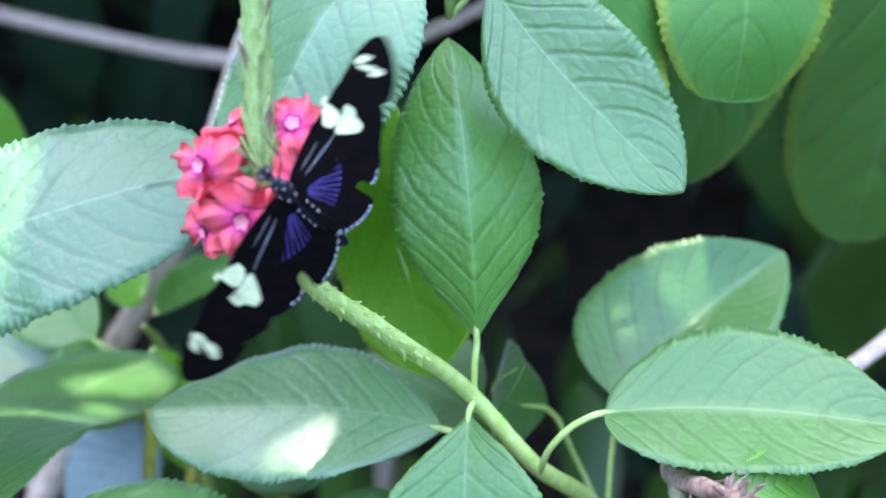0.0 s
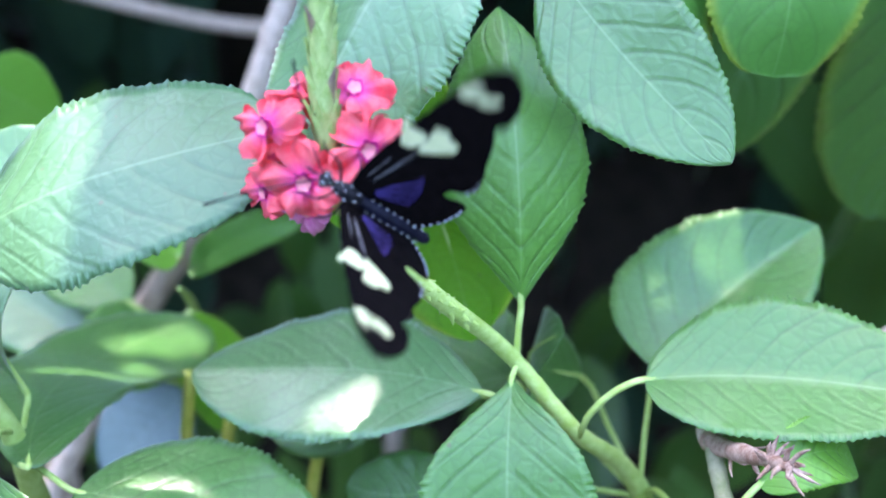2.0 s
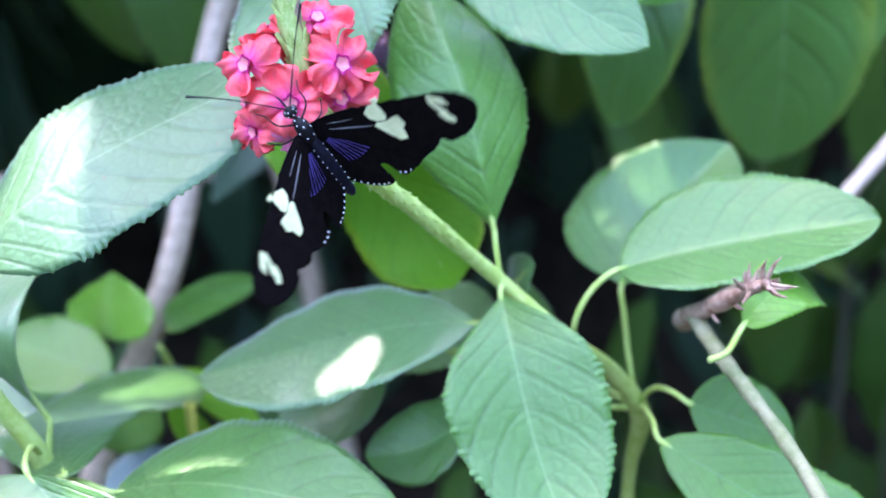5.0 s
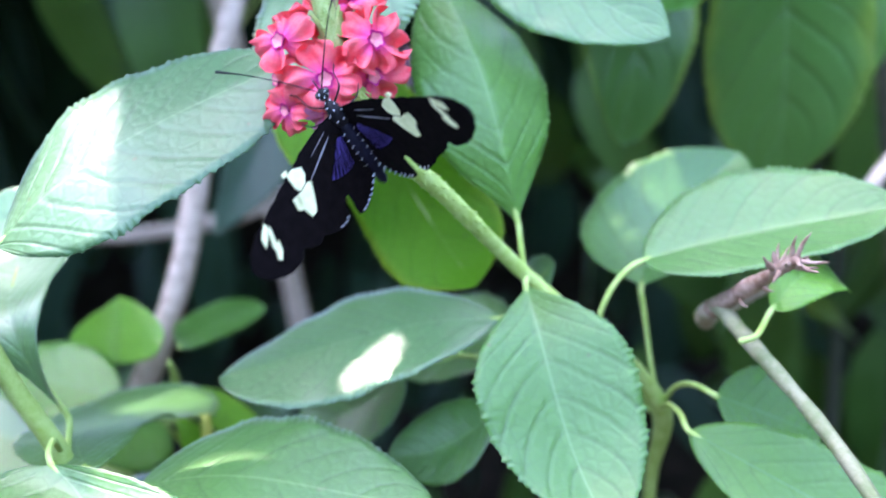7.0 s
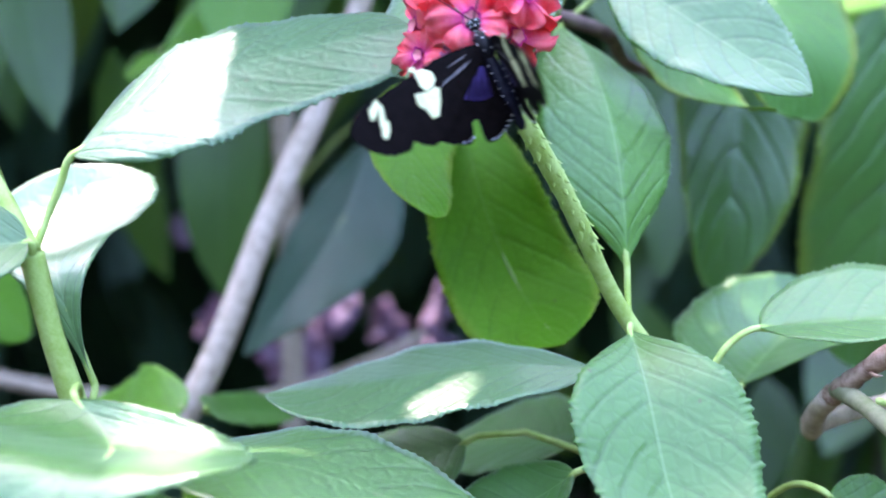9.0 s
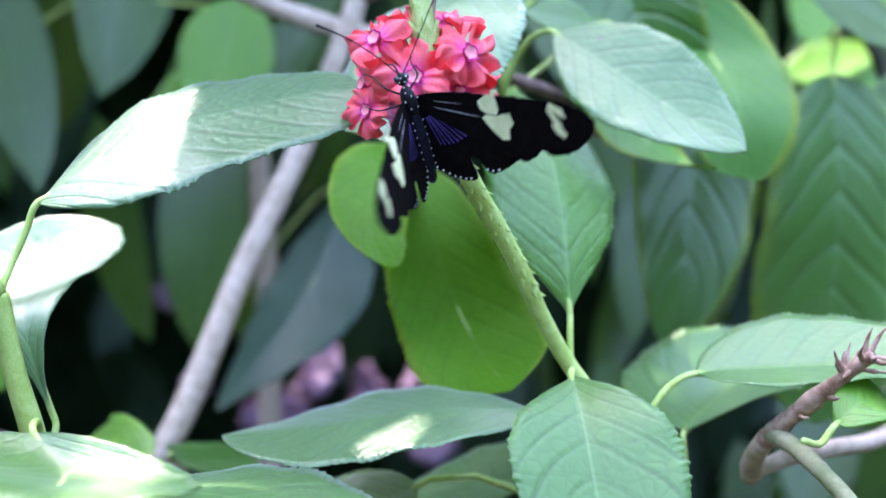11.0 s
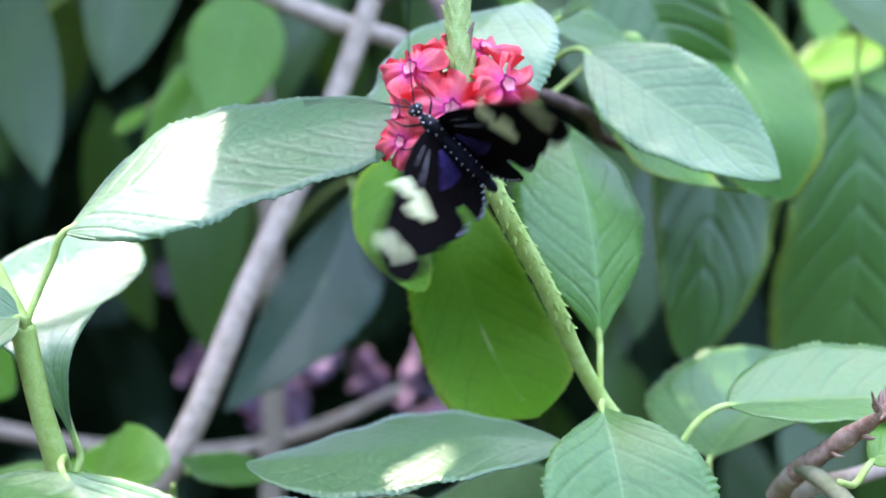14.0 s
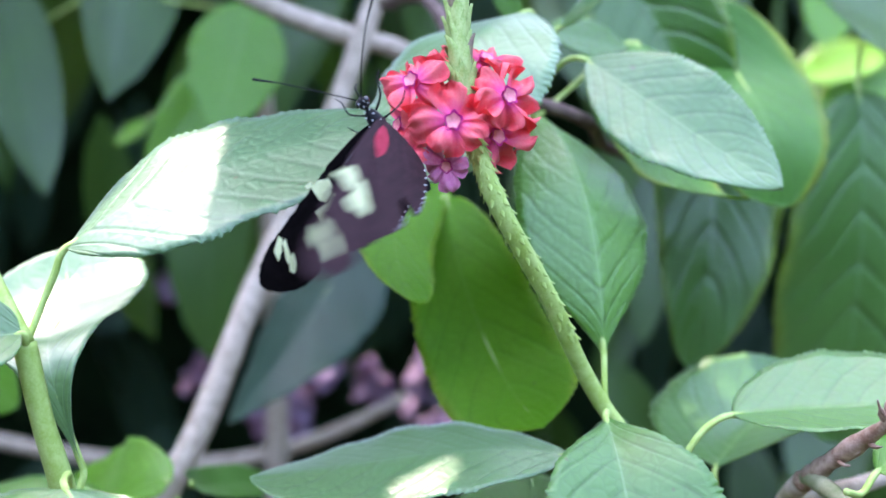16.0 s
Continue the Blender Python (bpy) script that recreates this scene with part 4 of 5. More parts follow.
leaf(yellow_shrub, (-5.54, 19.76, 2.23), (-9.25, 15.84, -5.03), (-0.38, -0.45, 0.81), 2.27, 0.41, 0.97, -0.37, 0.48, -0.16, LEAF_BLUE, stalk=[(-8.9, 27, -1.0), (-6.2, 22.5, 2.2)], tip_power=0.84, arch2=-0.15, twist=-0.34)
bright_shrub = thing("bright_shrub", "bright sunlit leaves at the edge of the hedge", "shrub")
put("stem", tube("stem", [cm(*p) for p in [(20, 36, -60), (18.8, 33.5, 0), (16.4, 32.5, 13.4)]], [0.004, 0.003, 0.002], STEM_DARK, n=30), bright_shrub)
leaf(bright_shrub, (17.6, 30.5, 9.6), (12.9, 28.6, 7.6), (-0.1, -0.6, 0.8), 1.3, mat=LEAF_YOUNG, stalk=[(18.4, 33.0, 11.0)])
leaf(bright_shrub, (17.4, 30.0, 8.6), (14.2, 28.8, 5.0), (0.1, -0.8, 0.6), 1.5, mat=LEAF_YOUNG, stalk=[(18.4, 33.0, 8.0)])
leaf(bright_shrub, (15.2, 30.5, 13.2), (14.0, 29.0, 9.2), (0.0, -0.8, 0.6), 1.3, mat=LEAF_YOUNG, stalk=[(16.4, 32.5, 13.4)])
leaf(bright_shrub, (18.6, 31.5, 13.0), (17.2, 29.5, 9.4), (0.1, -0.7, 0.7), 1.5, mat=LEAF_YOUNG, stalk=[(18.4, 33.0, 12.6)])
leaf(yellow_shrub, (-18.6, 27.6, 8.2), (-20.4, 26.2, 6.9), (0.0, -0.5, 0.86), 0.55, mat=LEAF_YOUNG, stalk=[(-9.6, 24, 9.0)])
leaf(yellow_shrub, (-14.2, 26.8, 4.5), (-15.2, 25.6, 3.4), (0.0, -0.5, 0.86), 0.45, mat=LEAF_YOUNG, stalk=[(-9.2, 26, 3.0)])
corner_shrub = thing("corner_shrub", "shrub with a rounded light green leaf", "shrub")
put("stem", tube("stem", [cm(*p) for p in [(-16, 12, -60), (-17.5, 11, -12), (-16.7, 10, -0.9)]], [0.005, 0.004, 0.002], STEM_WOOD, n=30), corner_shrub)
leaf(corner_shrub, (-16.6, 10.1, -1.0), (-15.0, 11.6, -3.6), (0.0, -0.5, 0.85), 1.4, mat=LEAF_YOUNG)
put("side_branch", tube("side_branch", [cm(*p) for p in [(-30, 31.2, -8.6), (-22.66, 32.2, -10.57), (-15.5, 32.5, -11.6), (-10.70, 33.06, -11.5), (-6.5, 33.5, -10.2), (-2.77, 34.24, -8.26)]], [0.003, 0.0032, 0.0034, 0.0034, 0.003, 0.002], STEM_WOOD, n=30), yellow_shrub)

MAUVE_PETALS = [petal_mesh(MAUVE, 40 + k, 0.012, 0.006) for k in range(2)]

MAUVE_SPOTS = (((-1.75, 44.0, -8.8), 1.25), ((-1.75, 44.5, -10.6), 1.25), ((-0.6, 45.0, -13.2), 1.1), ((-9.5, 44.0, -12.0), 1.5), ((-8.2, 45.5, -10.6), 1.0), ((-7.2, 45.0, -9.2), 1.2), ((-4.2, 45.5, -10.6), 1.3), ((-14.5, 46.0, -10.5), 1.0), ((-16.0, 46.0, -5.5), 0.8))


def mauve_flower(at_cm, size=1.0):
    ob = tagged(put("mauve_flower", ring_mesh("mauve_flower", 0.0012, 0.002, -0.012, 0.001, MAUVE)), "pale mauve flower in the shade far behind", "flower", "mauve flowers")
    ob.location = cm(*at_cm)
    ob.rotation_euler = (1.2, 0.2, at_cm[0])
    ob.scale = (size, size, size)
    for k in range(5):
        put("petal", MAUVE_PETALS[k % 2], ob).matrix_local = Matrix.Rotation(k * 1.2566, 4, "Z")


for spot, size in MAUVE_SPOTS:
    mauve_flower(spot, size)


# ---- the butterfly ----
butterfly = thing("butterfly", "black butterfly with cream patches and violet hindwings feeding on the flower", "butterfly")
FORE = [(-0.08, 0.11), (0.29, 0.17), (0.87, 0.14), (1.48, 0.05), (2.11, -0.07), (2.76, -0.21), (3.23, -0.30), (3.56, -0.43), (3.80, -0.64), (3.85, -0.87), (3.73, -1.03), (3.46, -1.24), (3.13, -1.37), (2.82, -1.37), (2.70, -1.33), (2.65, -1.25), (2.53, -1.29), (2.38, -1.39), (2.14, -1.43), (1.70, -1.25), (1.12, -0.88), (0.56, -0.51), (0.05, -0.17)]
HIND = [(0.01, 0.03), (0.55, -0.10), (1.14, -0.46), (1.79, -0.98), (2.27, -1.31), (1.94, -1.48), (1.70, -1.59), (1.48, -1.66), (1.26, -1.69), (1.11, -1.51), (1.03, -1.33), (0.88, -1.27), (0.87, -1.42), (0.91, -1.60), (0.89, -1.75), (0.72, -1.79), (0.46, -1.72), (0.16, -1.57), (-0.12, -1.35), (-0.22, -1.00), (-0.20, -0.62), (-0.13, -0.25)]


def plate(name, outline, side, z0, z1, mats, smooth_n=3, camber=0.0, rag=0.0):
    """A thin plate in the wing's plane, upper face first; side: -1 left, +1 right."""
    n0 = len(outline)
    pts = []
    for i in range(n0):
        a, b, c, d = (Vector(outline[(i + k - 1) % n0]) for k in range(4))
        for k in range(smooth_n):
            f = k / smooth_n
            pts.append(0.5 * (2 * b + (c - a) * f + (2 * a - 5 * b + 4 * c - d) * f * f + (3 * b - a - 3 * c + d) * f ** 3))
    if rag:
        rng = random.Random(n0)
        pts = [p + (Vector((rng.uniform(-rag, rag), rng.uniform(-rag, rag))) if p.x > 1.2 else Vector((0, 0))) for p in pts]
    if side > 0:
        pts = pts[::-1]
    bm = bmesh.new()
    tops = [bm.verts.new((side * p.x * CM, p.y * CM, z1 * CM)) for p in pts]
    bots = [bm.verts.new((side * p.x * CM, p.y * CM, z0 * CM)) for p in pts]
    n = len(pts)
    top = bm.faces.new(tops)
    bot = bm.faces.new(bots[::-1])
    bot.material_index = min(1, len(mats) - 1)
    for i in range(n):
        j = (i + 1) % n
        bm.faces.new((tops[j], tops[i], bots[i], bots[j]))
    if top.normal.z == 0:
        top.normal_update()
    bmesh.ops.recalc_face_normals(bm, faces=bm.faces[:])
    bmesh.ops.triangulate(bm, faces=[top, bot])
    if camber:
        for v in bm.verts:
            u = abs(v.co.x) / CM
            v.co.z += camber * CM * (math.sin(min(1, u / 3.8) * math.pi) - 0.25 * (u / 3.8) ** 2)
    me = bpy.data.meshes.new(name)
    bm.to_mesh(me)
    bm.free()
    for m in mats:
        me.materials.append(m)
    return me


def streak(name, p0, p1, w0, w1, side, z0, z1, mat):
    a, b = Vector(p0), Vector(p1)
    d = (b - a).normalized()
    o = Vector((-d.y, d.x))
    mid = a.lerp(b, 0.45)
    return plate(name, [a - o * w0 * 0.3, mid - o * w0, b - o * w1, b + o * w1, mid + o * w0, a + o * w0 * 0.3], side, z0, z1, [mat], 2)


def wing_pair(side):
    fore = put("forewing", plate("forewing", FORE, side, -0.006, 0.006, [WING, WING_UNDER], 5, rag=0.02), butterfly, "black forewing with cream patches and a torn outer edge")
    hind = put("hindwing", plate("hindwing", HIND, side, -0.020, -0.008, [WING, WING_UNDER], 5, rag=0.014), butterfly, "black hindwing with violet rays and white marginal dots")
    for poly in ([(1.83, -0.01), (1.63, 0.01), (1.41, -0.11), (1.44, -0.27), (1.56, -0.38), (1.78, -0.43), (1.85, -0.31)], [(2.00, -0.42), (1.77, -0.45), (1.53, -0.40), (1.43, -0.45), (1.58, -0.70), (1.78, -0.95), (1.95, -0.96), (1.99, -0.76)], [(2.07, -0.42), (1.85, -0.43), (1.91, -0.60), (2.03, -0.73), (2.12, -0.64)], [(1.91, 0.09), (1.75, 0.08), (1.78, 0.00), (1.91, 0.00)], [(3.23, -0.44), (2.97, -0.28), (2.94, -0.38), (3.13, -0.56), (3.29, -0.65)], [(2.99, -0.44), (2.89, -0.40), (3.02, -0.73), (3.16, -0.88), (3.15, -0.73)], [(3.09, -0.74), (2.93, -0.72), (3.03, -0.93), (3.18, -1.04), (3.23, -0.95)]):
        put("cream_patch", plate("cream_patch", poly, side, -0.011, 0.011, [CREAM], 1), fore)
    put("grey_streak", streak("grey_streak", (0.4, -0.14), (1.35, -0.42), 0.016, 0.005, side, 0.004, 0.010, GREY_SCALE), fore)
    put("grey_streak", streak("grey_streak", (0.4, 0.0), (1.0, -0.12), 0.008, 0.004, side, 0.004, 0.010, GREY_SCALE), fore)
    put("red_base", plate("red_base", [(0.1, 0.0), (0.5, -0.05), (0.75, -0.35), (0.45, -0.4), (0.15, -0.25)], side, -0.026, -0.016, [WING_RED], 2), hind)
    fan = [math.radians(-28 - 5.5 * k) for k in range(10)]
    inner = [(0.34 * math.cos(a), 0.34 * math.sin(a)) for a in fan]
    outer = [((1.36 - 0.045 * k) * math.cos(a), (1.36 - 0.045 * k) * math.sin(a)) for k, a in enumerate(fan)]
    put("violet_patch", plate("violet_patch", inner + outer[::-1], side, -0.010, -0.004, [VIOLET], 1), hind, "violet fan on the hindwing")
    for k in range(10):
        a = math.radians(-29 - 5.4 * k)
        r0, r1 = (0.52, 0.75)[k % 2] - 0.015 * k, 1.62 - 0.045 * k
        put("black_ray", streak("black_ray", (r1 * math.cos(a), r1 * math.sin(a)), (r0 * math.cos(a), r0 * math.sin(a)), 0.034, 0.006, side, -0.009, -0.0025, WING), hind)
    for u, v in ((0.73, -1.74), (0.61, -1.73), (0.49, -1.69), (0.37, -1.65), (0.25, -1.58), (0.12, -1.50), (-0.00, -1.41), (-0.11, -1.29), (1.30, -1.63), (1.45, -1.62), (1.18, -1.59)):
        put("white_dot", plate("white_dot", [(u - 0.024, v - 0.010), (u + 0.010, v - 0.022), (u + 0.024, v + 0.010), (u - 0.010, v + 0.022)], side, -0.024, -0.003, [DOT], 2), hind)
    return fore, hind


wings = {s: wing_pair(s) for s in (-1, 1)}


def ellipsoid(name, centre, radii, mat, segs=16, rings=10, taper=0.0):
    bm = bmesh.new()
    bmesh.ops.create_uvsphere(bm, u_segments=segs, v_segments=rings, radius=1.0)
    for v in bm.verts:
        t = 1 + taper * v.co.y
        v.co = Vector((v.co.x * radii[0] * t, v.co.y * radii[1], v.co.z * radii[2] * t)) * CM + cm(*centre)
    me = bpy.data.meshes.new(name)
    bm.to_mesh(me)
    bm.free()
    me.materials.append(mat)
    me.polygons.foreach_set("use_smooth", [True] * len(me.polygons))
    return me


def body():
    thorax = put("thorax", ellipsoid("thorax", (0, 0.08, 0), (0.165, 0.35, 0.175), CHITIN), butterfly, "black thorax with white dots")
    head = put("head", ellipsoid("head", (0, 0.55, -0.02), (0.13, 0.14, 0.12), CHITIN), butterfly)
    segs = []
    for k in range(15):
        s = k / 14
        segs.append(0.0010 + 0.0005 * math.sin(math.pi * min(1, s * 0.9 + 0.1)) + (0.0001 if k % 2 else 0))
    segs[-1] = 0.0006
    abd = put("abdomen", tube("abdomen", [cm(0, -0.2, -0.02), cm(0, -0.7, -0.03), cm(0, -1.2, -0.07), cm(0, -1.72, -0.14)], segs, ABDOMEN, n=34, sides=14), butterfly, "slender blue-black abdomen dotted white")
    dot = ellipsoid("white_dot", (0, 0, 0), (0.014, 0.020, 0.010), DOT, 8, 6)
    for x, y, z in ((-0.09, 0.3, 0.155), (0.09, 0.3, 0.155), (-0.14, 0.12, 0.14), (0.14, 0.12, 0.14), (0, 0.2, 0.19), (-0.08, -0.05, 0.175), (0.08, -0.05, 0.175), (-0.06, 0.4, 0.10), (0.06, 0.4, 0.10)):
        put("white_dot", dot, thorax).location = cm(x, y, z)
    for x, y, z in ((-0.06, 0.6, 0.08), (0.06, 0.6, 0.08), (0, 0.5, 0.1), (-0.1, 0.52, 0.05), (0.1, 0.52, 0.05)):
        put("white_dot", dot, head).location = cm(x, y, z)
    small = ellipsoid("white_dot", (0, 0, 0), (0.012, 0.016, 0.010), DOT, 8, 6)
    for k in range(8):
        y = -0.35 - 0.16 * k
        for x in (-1, 1):
            put("white_dot", small, abd).location = cm(0.12 * x, y, 0.11 - 0.012 * k)
    for s in (-1, 1):
        put("eye", ellipsoid("eye", (0.10 * s, 0.58, -0.01), (0.065, 0.085, 0.085), plain_material("eye_dark", (0.005, 0.005, 0.008), (0.02, 0.02, 0.03), 0.15, 600, 0.02, spec=0.8)), head)
        put("antenna", tube("antenna", [cm(0.04 * s, 0.66, 0.05), cm(0.5 * s, 1.25, 0.25), cm(1.05 * s, 1.85, 0.3), cm(1.45 * s, 2.2, 0.25)], [0.00016, 0.00013, 0.00013, 0.00032], CHITIN, n=30, sides=6), head)
        for k, (y0, y1, x1, z1) in enumerate(((0.25, 0.75, 0.45, -0.35), (0.05, 0.1, 0.62, -0.45))):
            put("leg", tube("leg", [cm(0.08 * s, y0, -0.12), cm(0.38 * s, (y0 + y1) / 2, -0.08), cm(x1 * s, y1, z1), cm((x1 + 0.1) * s, y1 + 0.1, z1 - 0.15)], [0.00024, 0.0002, 0.00014, 0.0001], CHITIN, n=20, sides=6), butterfly)
    put("proboscis", tube("proboscis", [cm(0, 0.66, -0.06), cm(0, 0.85, -0.2), cm(0, 0.85, -0.5)], [0.0002, 0.0002, 0.00012], CHITIN, n=16, sides=6), head)


body()
butterfly.scale = (0.88, 0.88, 0.88)


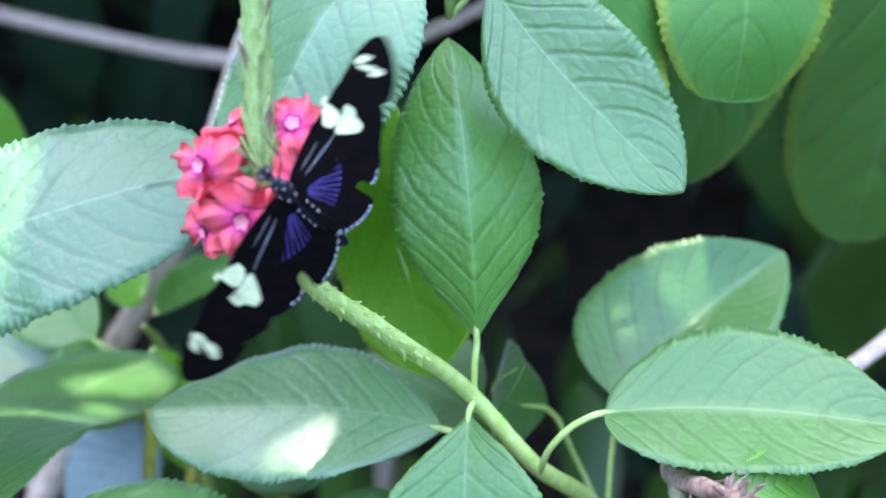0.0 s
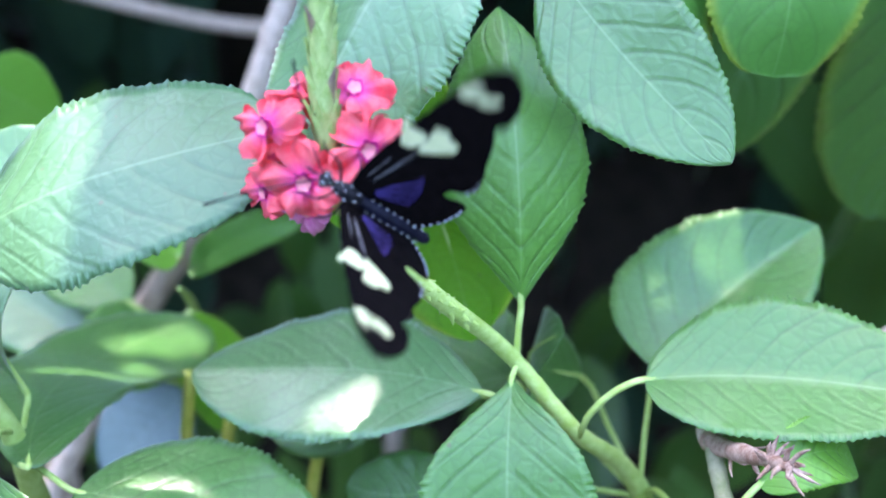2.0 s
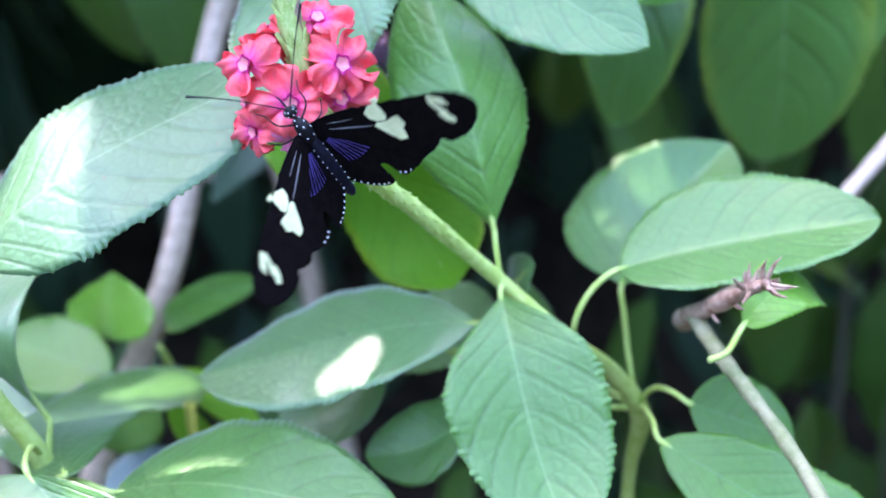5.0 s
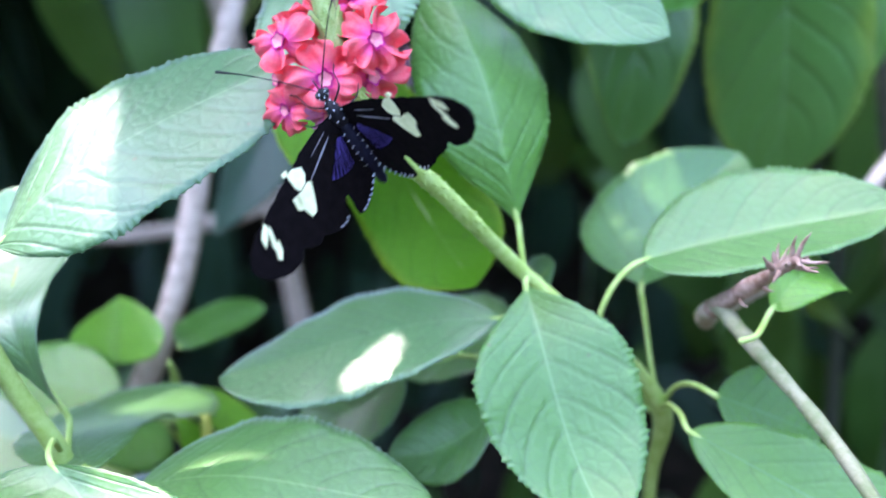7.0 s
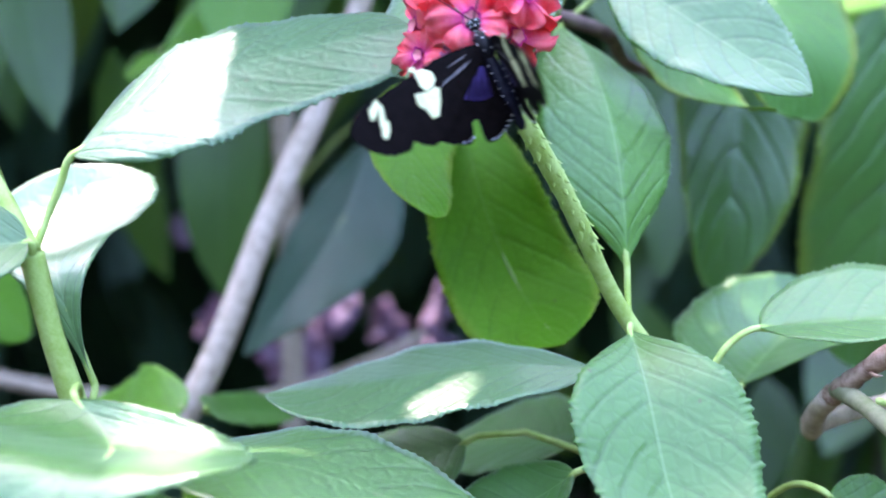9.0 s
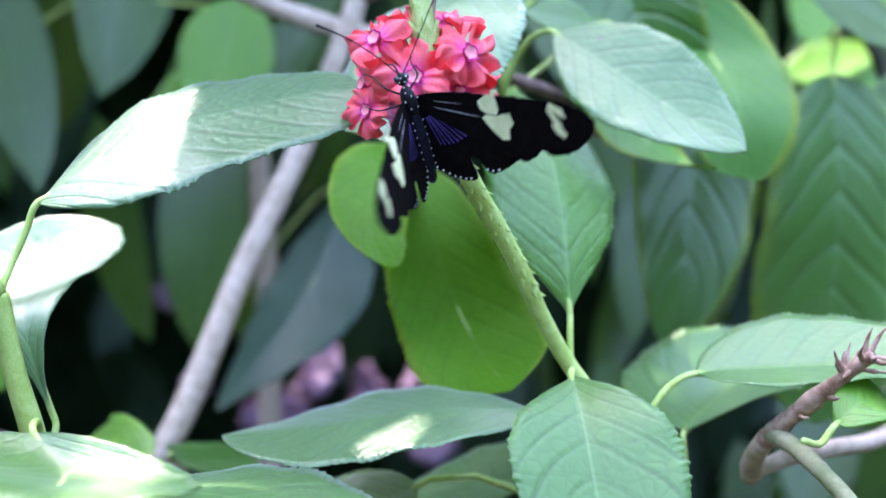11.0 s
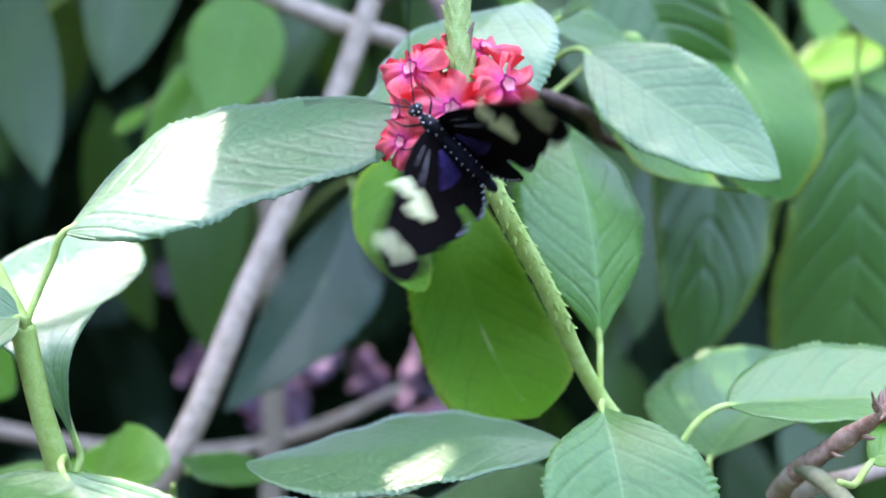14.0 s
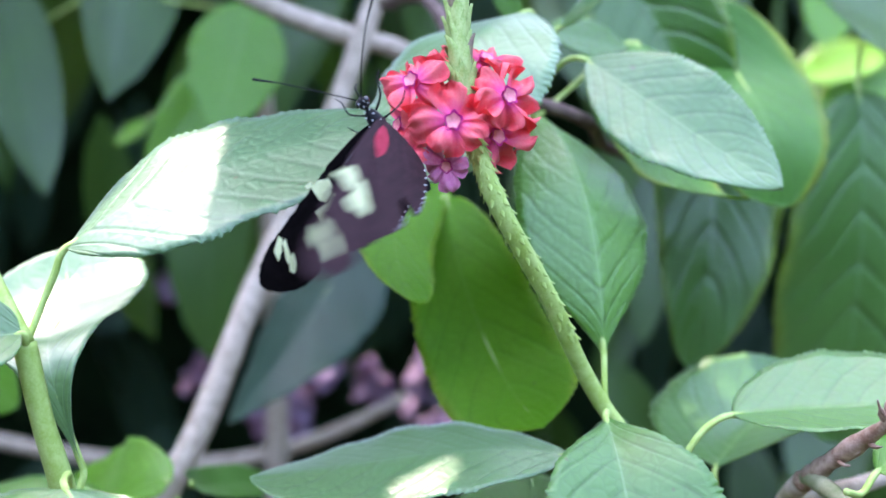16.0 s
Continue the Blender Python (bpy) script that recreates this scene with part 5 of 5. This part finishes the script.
# ---- what moves ----
# seconds, place of the thorax (cm), turn (degrees), left and right wing raised (degrees), left and right wing swept forward (degrees)
FLIGHT = [
    (0.00, -2.73, -2.58, 6.57, 73.6, -34.8, 46.2, -9, -31, -6, 5),
    (0.10, -2.80, -2.60, 6.55, 76.1, -41.6, 44.9, -11, -13, -16, -2),
    (0.20, -2.73, -2.74, 6.47, 62.2, -24.5, 46.1, 81, -17, 3, -2),
    (0.30, -2.57, -2.65, 6.57, 53.1, -40.2, 55.2, 89, 70, 2, 1),
    (0.40, -2.63, -2.60, 6.62, 56.3, -41.0, 54.7, 80, 64, 2, 3),
    (0.50, -2.93, -2.26, 6.30, 58.8, -46.5, 42.7, 69, 33, -6, 0),
    (0.60, -2.87, -2.66, 6.37, 76.5, -39.0, 51.3, 48, -5, 16, -4),
    (0.70, -2.91, -2.72, 6.47, 73.1, -42.5, 49.8, -8, -20, -7, 0),
    (0.80, -2.82, -2.73, 6.47, 75.4, -42.5, 56.2, -19, -26, -4, 0),
    (0.90, -2.75, -2.76, 6.48, 76.7, -45.2, 53.1, -22, -31, 0, -2),
    (1.00, -2.75, -2.82, 6.42, 77.5, -41.6, 48.9, -14, -20, -6, 2),
    (1.10, -2.67, -2.81, 6.31, 74.4, -42.3, 44.7, -12, -13, -24, -9),
    (1.20, -2.55, -2.93, 6.27, 62.6, -38.6, 45.6, 80, 65, -1, 3),
    (1.30, -2.59, -2.97, 6.21, 66.4, -36.2, 45.4, 65, 63, -1, 1),
    (1.40, -2.66, -2.86, 6.10, 75.9, -37.7, 53.1, 45, 51, 17, 14),
    (1.50, -2.61, -2.95, 6.09, 70.3, -39.9, 54.3, -14, 2, -9, -6),
    (1.60, -2.48, -2.98, 6.23, 75.9, -37.7, 49.9, -18, -22, -8, 4),
    (1.70, -2.46, -3.05, 6.21, 74.9, -35.0, 55.2, -25, -30, -6, 11),
    (1.80, -2.47, -3.07, 6.18, 78.5, -34.6, 60.4, -26, -27, -7, 5),
    (1.90, -2.62, -3.11, 6.17, 73.0, -34.9, 50.0, 40, -16, 15, 10),
    (2.00, -2.63, -3.10, 6.18, 53.1, -43.7, 52.9, 65, 40, 1, 5),
    (2.10, -2.60, -3.07, 6.26, 57.4, -45.6, 51.2, 75, 56, 2, 3),
    (2.20, -2.48, -3.15, 6.26, 50.3, -62.9, 60.4, -2, 48, -2, -7),
    (2.40, -2.16, -3.50, 5.81, 53.9, -42.1, 42.9, 76, 55, -1, -2),
    (2.50, -2.62, -3.01, 5.95, 74.6, -34.4, 46.9, 33, -6, 10, -6),
    (2.60, -2.37, -3.52, 5.85, 61.9, -37.3, 39.1, 101, 79, 2, -3),
    (2.70, -2.53, -3.47, 5.95, 65.6, -30.2, 30.9, 95, 86, 1, -1),
    (2.80, -2.53, -3.58, 5.77, 75.5, -36.5, 30.1, 69, 62, -1, 4),
    (2.90, -2.76, -3.66, 5.66, 81.9, -6.8, 28.5, 65, -17, 3, 10),
    (3.00, -2.68, -3.40, 5.76, 81.9, -45.7, 38.0, -16, 27, -5, 19),
    (3.20, -2.62, -3.44, 5.84, 95.1, -38.1, 39.2, -30, -38, -19, 5),
    (3.41, -2.70, -3.40, 5.79, 93.2, -36.3, 37.8, 11, 20, -17, 5),
    (3.62, -2.77, -3.35, 5.74, 91.3, -34.6, 36.2, 40, 49, -15, 4),
    (3.83, -2.86, -3.31, 5.68, 89.3, -33.1, 34.7, 69, 77, -14, 4),
    (4.04, -2.94, -3.26, 5.64, 87.4, -31.4, 33.0, 46, 54, -12, 4),
    (4.25, -3.02, -3.23, 5.59, 85.5, -29.9, 31.3, 17, 26, -10, 4),
    (4.46, -3.10, -3.19, 5.55, 83.6, -28.4, 29.6, 6, 14, -9, 3),
    (4.67, -3.18, -3.15, 5.50, 81.7, -26.9, 27.7, 29, 37, -7, 3),
    (4.88, -3.26, -3.10, 5.47, 79.8, -25.6, 25.9, 57, 66, -5, 3),
    (5.09, -3.35, -3.06, 5.42, 77.9, -24.3, 24.0, 34, 43, -4, 3),
    (5.30, -3.43, -3.03, 5.38, 75.9, -23.0, 22.0, 41, 86, -2, 3),
    (5.40, -3.56, -3.11, 5.24, 81.8, -10.1, 30.9, 38, -28, -5, -5),
    (5.50, -3.37, -3.04, 5.27, 73.4, -24.9, 24.3, 35, 61, -6, 6),
    (5.60, -3.41, -3.12, 5.20, 90.8, -6.1, 27.2, 42, -17, -5, 1),
    (5.70, -3.15, -3.06, 5.35, 78.3, -24.0, 18.4, 35, 69, -8, 6),
    (5.80, -3.05, -3.05, 5.35, 78.2, -34.3, 19.4, 34, 86, 2, -1),
    (5.90, -3.10, -3.07, 5.32, 78.1, -39.1, 18.0, 37, 86, 5, -3),
    (6.00, -3.34, -3.04, 5.28, 82.6, -29.8, 13.1, 45, 72, -2, 2),
    (6.10, -3.32, -3.05, 5.37, 81.0, -26.9, 12.5, 42, 67, -2, 1),
    (6.20, -3.38, -3.04, 5.44, 78.7, -22.1, 11.2, 46, 57, -7, 6),
    (6.30, -3.38, -3.07, 5.44, 78.9, -25.6, 12.2, 40, 55, -6, 3),
    (6.40, -3.42, -3.13, 5.37, 80.1, -25.8, 11.9, 43, 60, -5, 2),
    (6.50, -3.23, -3.14, 5.36, 81.2, -35.6, 14.3, 37, 73, 4, -2),
    (6.60, -3.21, -3.17, 5.34, 80.9, -36.9, 14.3, 39, 82, 4, -3),
    (6.70, -3.29, -3.20, 5.27, 83.5, -27.0, 10.7, 45, 74, -1, 2),
    (6.80, -3.30, -3.25, 5.24, 82.0, -20.3, 8.8, 49, 66, -8, 5),
    (6.90, -3.23, -3.17, 5.44, 82.0, -34.0, 13.7, 41, 72, 3, -1),
    (7.00, -3.43, -3.22, 5.27, 80.2, -26.1, 11.7, 42, 61, -3, 2),
    (7.10, -3.77, -3.41, 4.97, 80.3, -23.6, 10.3, 45, 53, -6, 4),
    (7.20, -3.86, -3.46, 4.77, 82.6, -30.4, 11.3, 48, 66, 2, -1),
    (7.30, -3.85, -3.40, 4.94, 86.4, -25.3, 8.6, 55, 79, -1, 1),
    (7.40, -3.67, -3.37, 5.19, 88.4, -29.0, 5.1, 55, 80, 0, -1),
    (7.50, -3.57, -3.40, 5.09, 86.3, -8.8, 4.2, 70, 82, -5, 3),
    (7.60, -3.47, -3.40, 4.85, 88.6, -21.9, 3.4, 66, 96, 2, -1),
    (7.70, -3.66, -3.49, 4.52, 81.1, -16.1, 3.7, 66, 92, 6, -5),
    (7.80, -3.50, -3.40, 4.58, 80.0, -20.7, 5.1, 65, 90, 3, -2),
    (7.90, -3.42, -3.24, 5.16, 85.5, -22.1, 7.7, 51, 85, -1, 1),
    (8.00, -3.46, -3.19, 5.10, 88.0, -25.6, 7.5, 39, 80, -4, 1),
    (8.10, -3.52, -2.98, 5.60, 94.4, -13.6, 18.1, 29, -26, -12, -2),
    (8.20, -3.55, -2.77, 5.47, 90.9, -9.0, 9.0, 73, 95, 0, -3),
    (8.30, -3.47, -2.67, 5.08, 85.8, -14.8, 19.7, 34, -39, 5, 7),
    (8.40, -3.38, -2.46, 4.99, 84.9, -15.9, 5.4, 45, 86, -1, 0),
    (8.50, -3.39, -2.28, 5.06, 89.0, -22.8, 3.9, 59, 95, 2, -3),
    (8.60, -3.20, -2.39, 4.96, 89.1, -29.6, 1.4, 46, 88, 3, -5),
    (8.70, -2.96, -2.45, 5.19, 99.3, -32.9, -3.6, -26, 64, -2, -4),
    (8.80, -2.81, -2.58, 5.34, 73.9, -45.7, 5.0, 50, 97, 14, -9),
    (8.90, -3.08, -2.66, 5.28, 83.7, -33.4, 1.2, 47, 91, 8, -6),
    (9.00, -3.34, -2.49, 5.21, 70.0, -25.5, 8.7, 34, 95, -4, -13),
    (9.10, -3.58, -2.77, 5.00, 89.3, -22.6, 3.3, 49, 91, 1, -3),
    (9.30, -3.73, -2.84, 4.93, 104.1, -6.1, 17.4, 38, -30, -5, -2),
    (9.40, -3.51, -2.91, 5.02, 95.4, -19.4, 8.1, 58, 96, -2, 1),
    (9.50, -3.56, -2.92, 4.97, 100.9, -20.4, 8.7, 44, 82, -3, 2),
    (9.60, -3.68, -2.90, 5.07, 94.1, -28.8, 10.2, 21, 75, 0, 3),
    (9.70, -3.86, -2.92, 5.00, 105.3, -17.3, 19.5, 24, -6, -2, 2),
    (9.80, -3.70, -2.68, 5.26, 137.1, -39.0, 18.1, -6, 23, -9, -17),
    (10.00, -3.54, -2.85, 5.06, 91.0, -23.0, 18.2, 37, 95, 2, 4),
    (10.20, -3.67, -2.91, 5.00, 98.5, -7.9, 24.9, 32, -30, -8, -5),
    (10.41, -3.67, -2.90, 5.04, 96.7, -12.0, 24.0, 11, 20, -7, -5),
    (10.62, -3.67, -2.88, 5.09, 95.0, -16.1, 23.3, 40, 49, -6, -4),
    (10.83, -3.67, -2.87, 5.14, 93.5, -20.4, 22.7, 69, 77, -6, -3),
    (11.04, -3.67, -2.85, 5.19, 92.1, -24.6, 22.1, 46, 54, -5, -3),
    (11.25, -3.67, -2.83, 5.24, 90.8, -29.0, 21.7, 17, 26, -5, -2),
    (11.46, -3.66, -2.82, 5.28, 89.6, -33.5, 21.3, 6, 14, -4, -1),
    (11.67, -3.66, -2.80, 5.33, 88.5, -37.9, 21.0, 29, 37, -3, -1),
    (11.88, -3.66, -2.79, 5.38, 87.5, -42.3, 20.8, 57, 66, -3, 0),
    (12.09, -3.66, -2.76, 5.42, 86.5, -46.8, 20.6, 34, 43, -2, 1),
    (12.30, -3.65, -2.75, 5.47, 85.7, -51.4, 20.6, 70, 87, -1, 1),
    (12.40, -3.86, -2.74, 5.60, 78.5, -52.1, 23.4, 42, 72, 4, 0),
    (12.50, -3.78, -2.68, 5.57, 90.0, -50.0, 26.2, 15, 50, 3, 7),
    (12.60, -3.91, -2.72, 5.43, 99.9, -60.2, 22.5, -21, 16, 0, -5),
    (12.70, -4.03, -2.63, 5.38, 96.5, -49.2, 18.9, 30, -9, 24, 4),
    (12.80, -4.06, -2.57, 5.42, 39.2, -37.5, 19.6, 16, 1, -12, 17),
    (12.90, -3.99, -2.66, 5.45, 111.9, -49.5, 10.6, -27, -4, -7, 3),
    (13.00, -4.01, -2.88, 5.64, 63.7, -38.0, 16.8, 13, 48, -19, -9),
    (13.10, -3.87, -3.18, 5.39, 89.5, -32.3, 10.7, 73, 87, -6, 1),
    (13.20, -3.70, -3.18, 5.43, 84.1, -48.0, 12.9, 63, 94, -2, -2),
    (13.30, -3.77, -3.18, 5.40, 87.2, -42.5, 11.6, 55, 81, -2, 0),
    (13.40, -3.84, -3.18, 5.53, 82.1, -50.6, 15.3, 35, 74, -4, -5),
    (13.50, -4.06, -3.03, 5.60, 94.5, -47.5, -3.1, 30, 44, -3, 1),
    (13.60, -4.00, -3.05, 5.46, 125.8, -56.0, 3.0, -10, 6, 0, -11),
    (13.70, -4.10, -3.17, 5.36, 114.2, -54.7, 6.8, -37, 4, -4, 3),
    (13.80, -4.21, -3.12, 5.48, 106.0, -56.1, 7.4, -36, 1, 1, -1),
    (13.90, -4.14, -2.97, 5.47, 43.6, -42.0, 6.9, -28, 17, 10, -7),
    (14.00, -3.91, -3.13, 5.35, 84.8, -48.9, 8.9, 46, 71, -1, -3),
    (14.10, -4.09, -3.12, 5.37, 86.2, -58.5, 9.2, 61, 95, 2, -5),
    (14.20, -4.28, -3.07, 5.54, 89.6, -54.3, 8.4, 46, 88, 0, -4),
    (14.30, -4.04, -3.08, 5.65, 97.6, -66.1, 4.8, -19, 82, 4, -1),
    (14.40, -4.01, -3.10, 5.52, 66.6, -40.5, 16.7, 12, -20, -3, -5),
    (14.50, -4.20, -3.13, 5.65, 72.9, -36.1, 20.5, 8, 13, -2, -3),
    (14.60, -4.09, -3.12, 5.80, 90.3, -44.4, 5.8, 75, 109, -1, -3),
    (14.70, -3.97, -2.71, 5.79, 72.3, -46.5, 16.8, 43, 42, 5, 0),
    (14.80, -4.04, -2.69, 5.62, 85.5, -59.1, 6.0, 50, 101, 4, -2),
    (14.90, -4.24, -2.68, 5.69, 95.1, -45.0, 5.0, 27, 64, -9, 1),
    (15.00, -4.36, -2.69, 5.46, 98.1, -32.6, 0.6, 62, 100, -1, -3),
    (15.10, -4.49, -2.64, 5.59, 96.3, -45.7, 1.0, 36, 86, 3, -1),
    (15.20, -4.88, -2.63, 5.47, 100.3, -39.0, -2.2, 36, 87, -1, 0),
    (15.30, -4.92, -2.62, 5.49, 100.9, -39.9, -3.6, 37, 83, 0, 0),
    (15.40, -4.98, -2.67, 5.42, 106.3, -17.6, -4.4, 53, 96, -11, 5),
    (15.50, -5.04, -2.68, 5.49, 104.5, -30.3, -10.1, 50, 99, -8, 3),
    (15.60, -4.94, -2.69, 5.53, 106.2, -25.2, -7.5, 47, 80, -9, 0),
    (15.70, -4.77, -2.62, 5.55, 105.3, -34.3, -7.5, 40, 70, -2, 0),
    (15.80, -4.70, -2.63, 5.50, 108.4, -34.6, -13.6, 41, 60, 1, -1),
    (15.90, -4.77, -2.61, 5.57, 110.5, -35.4, -16.6, 40, 61, 0, 2),
    (16.00, -4.93, -2.61, 5.57, 110.5, -35.4, -16.6, 42, 120, 0, 0),
]


def wing_turn(side, raised, swept):
    return Matrix.Translation(cm(0.14 * side, 0, 0.08)) @ Matrix.Rotation(radians(-raised * side), 4, "Y") @ Matrix.Rotation(radians(swept * side), 4, "Z")


def motions():
    walk(butterfly, [(r[0], pose(r[1] * CM, r[2] * CM, r[3] * CM, r[4], r[5], r[6])) for r in FLIGHT])
    for side, up, sw in ((-1, 7, 9), (1, 8, 10)):
        fore, hind = wings[side]
        walk(fore, [(r[0], wing_turn(side, r[up], r[sw])) for r in FLIGHT])
        walk(hind, [(r[0], wing_turn(side, r[up] - 1.0, r[sw] * 0.5)) for r in FLIGHT])


motions()
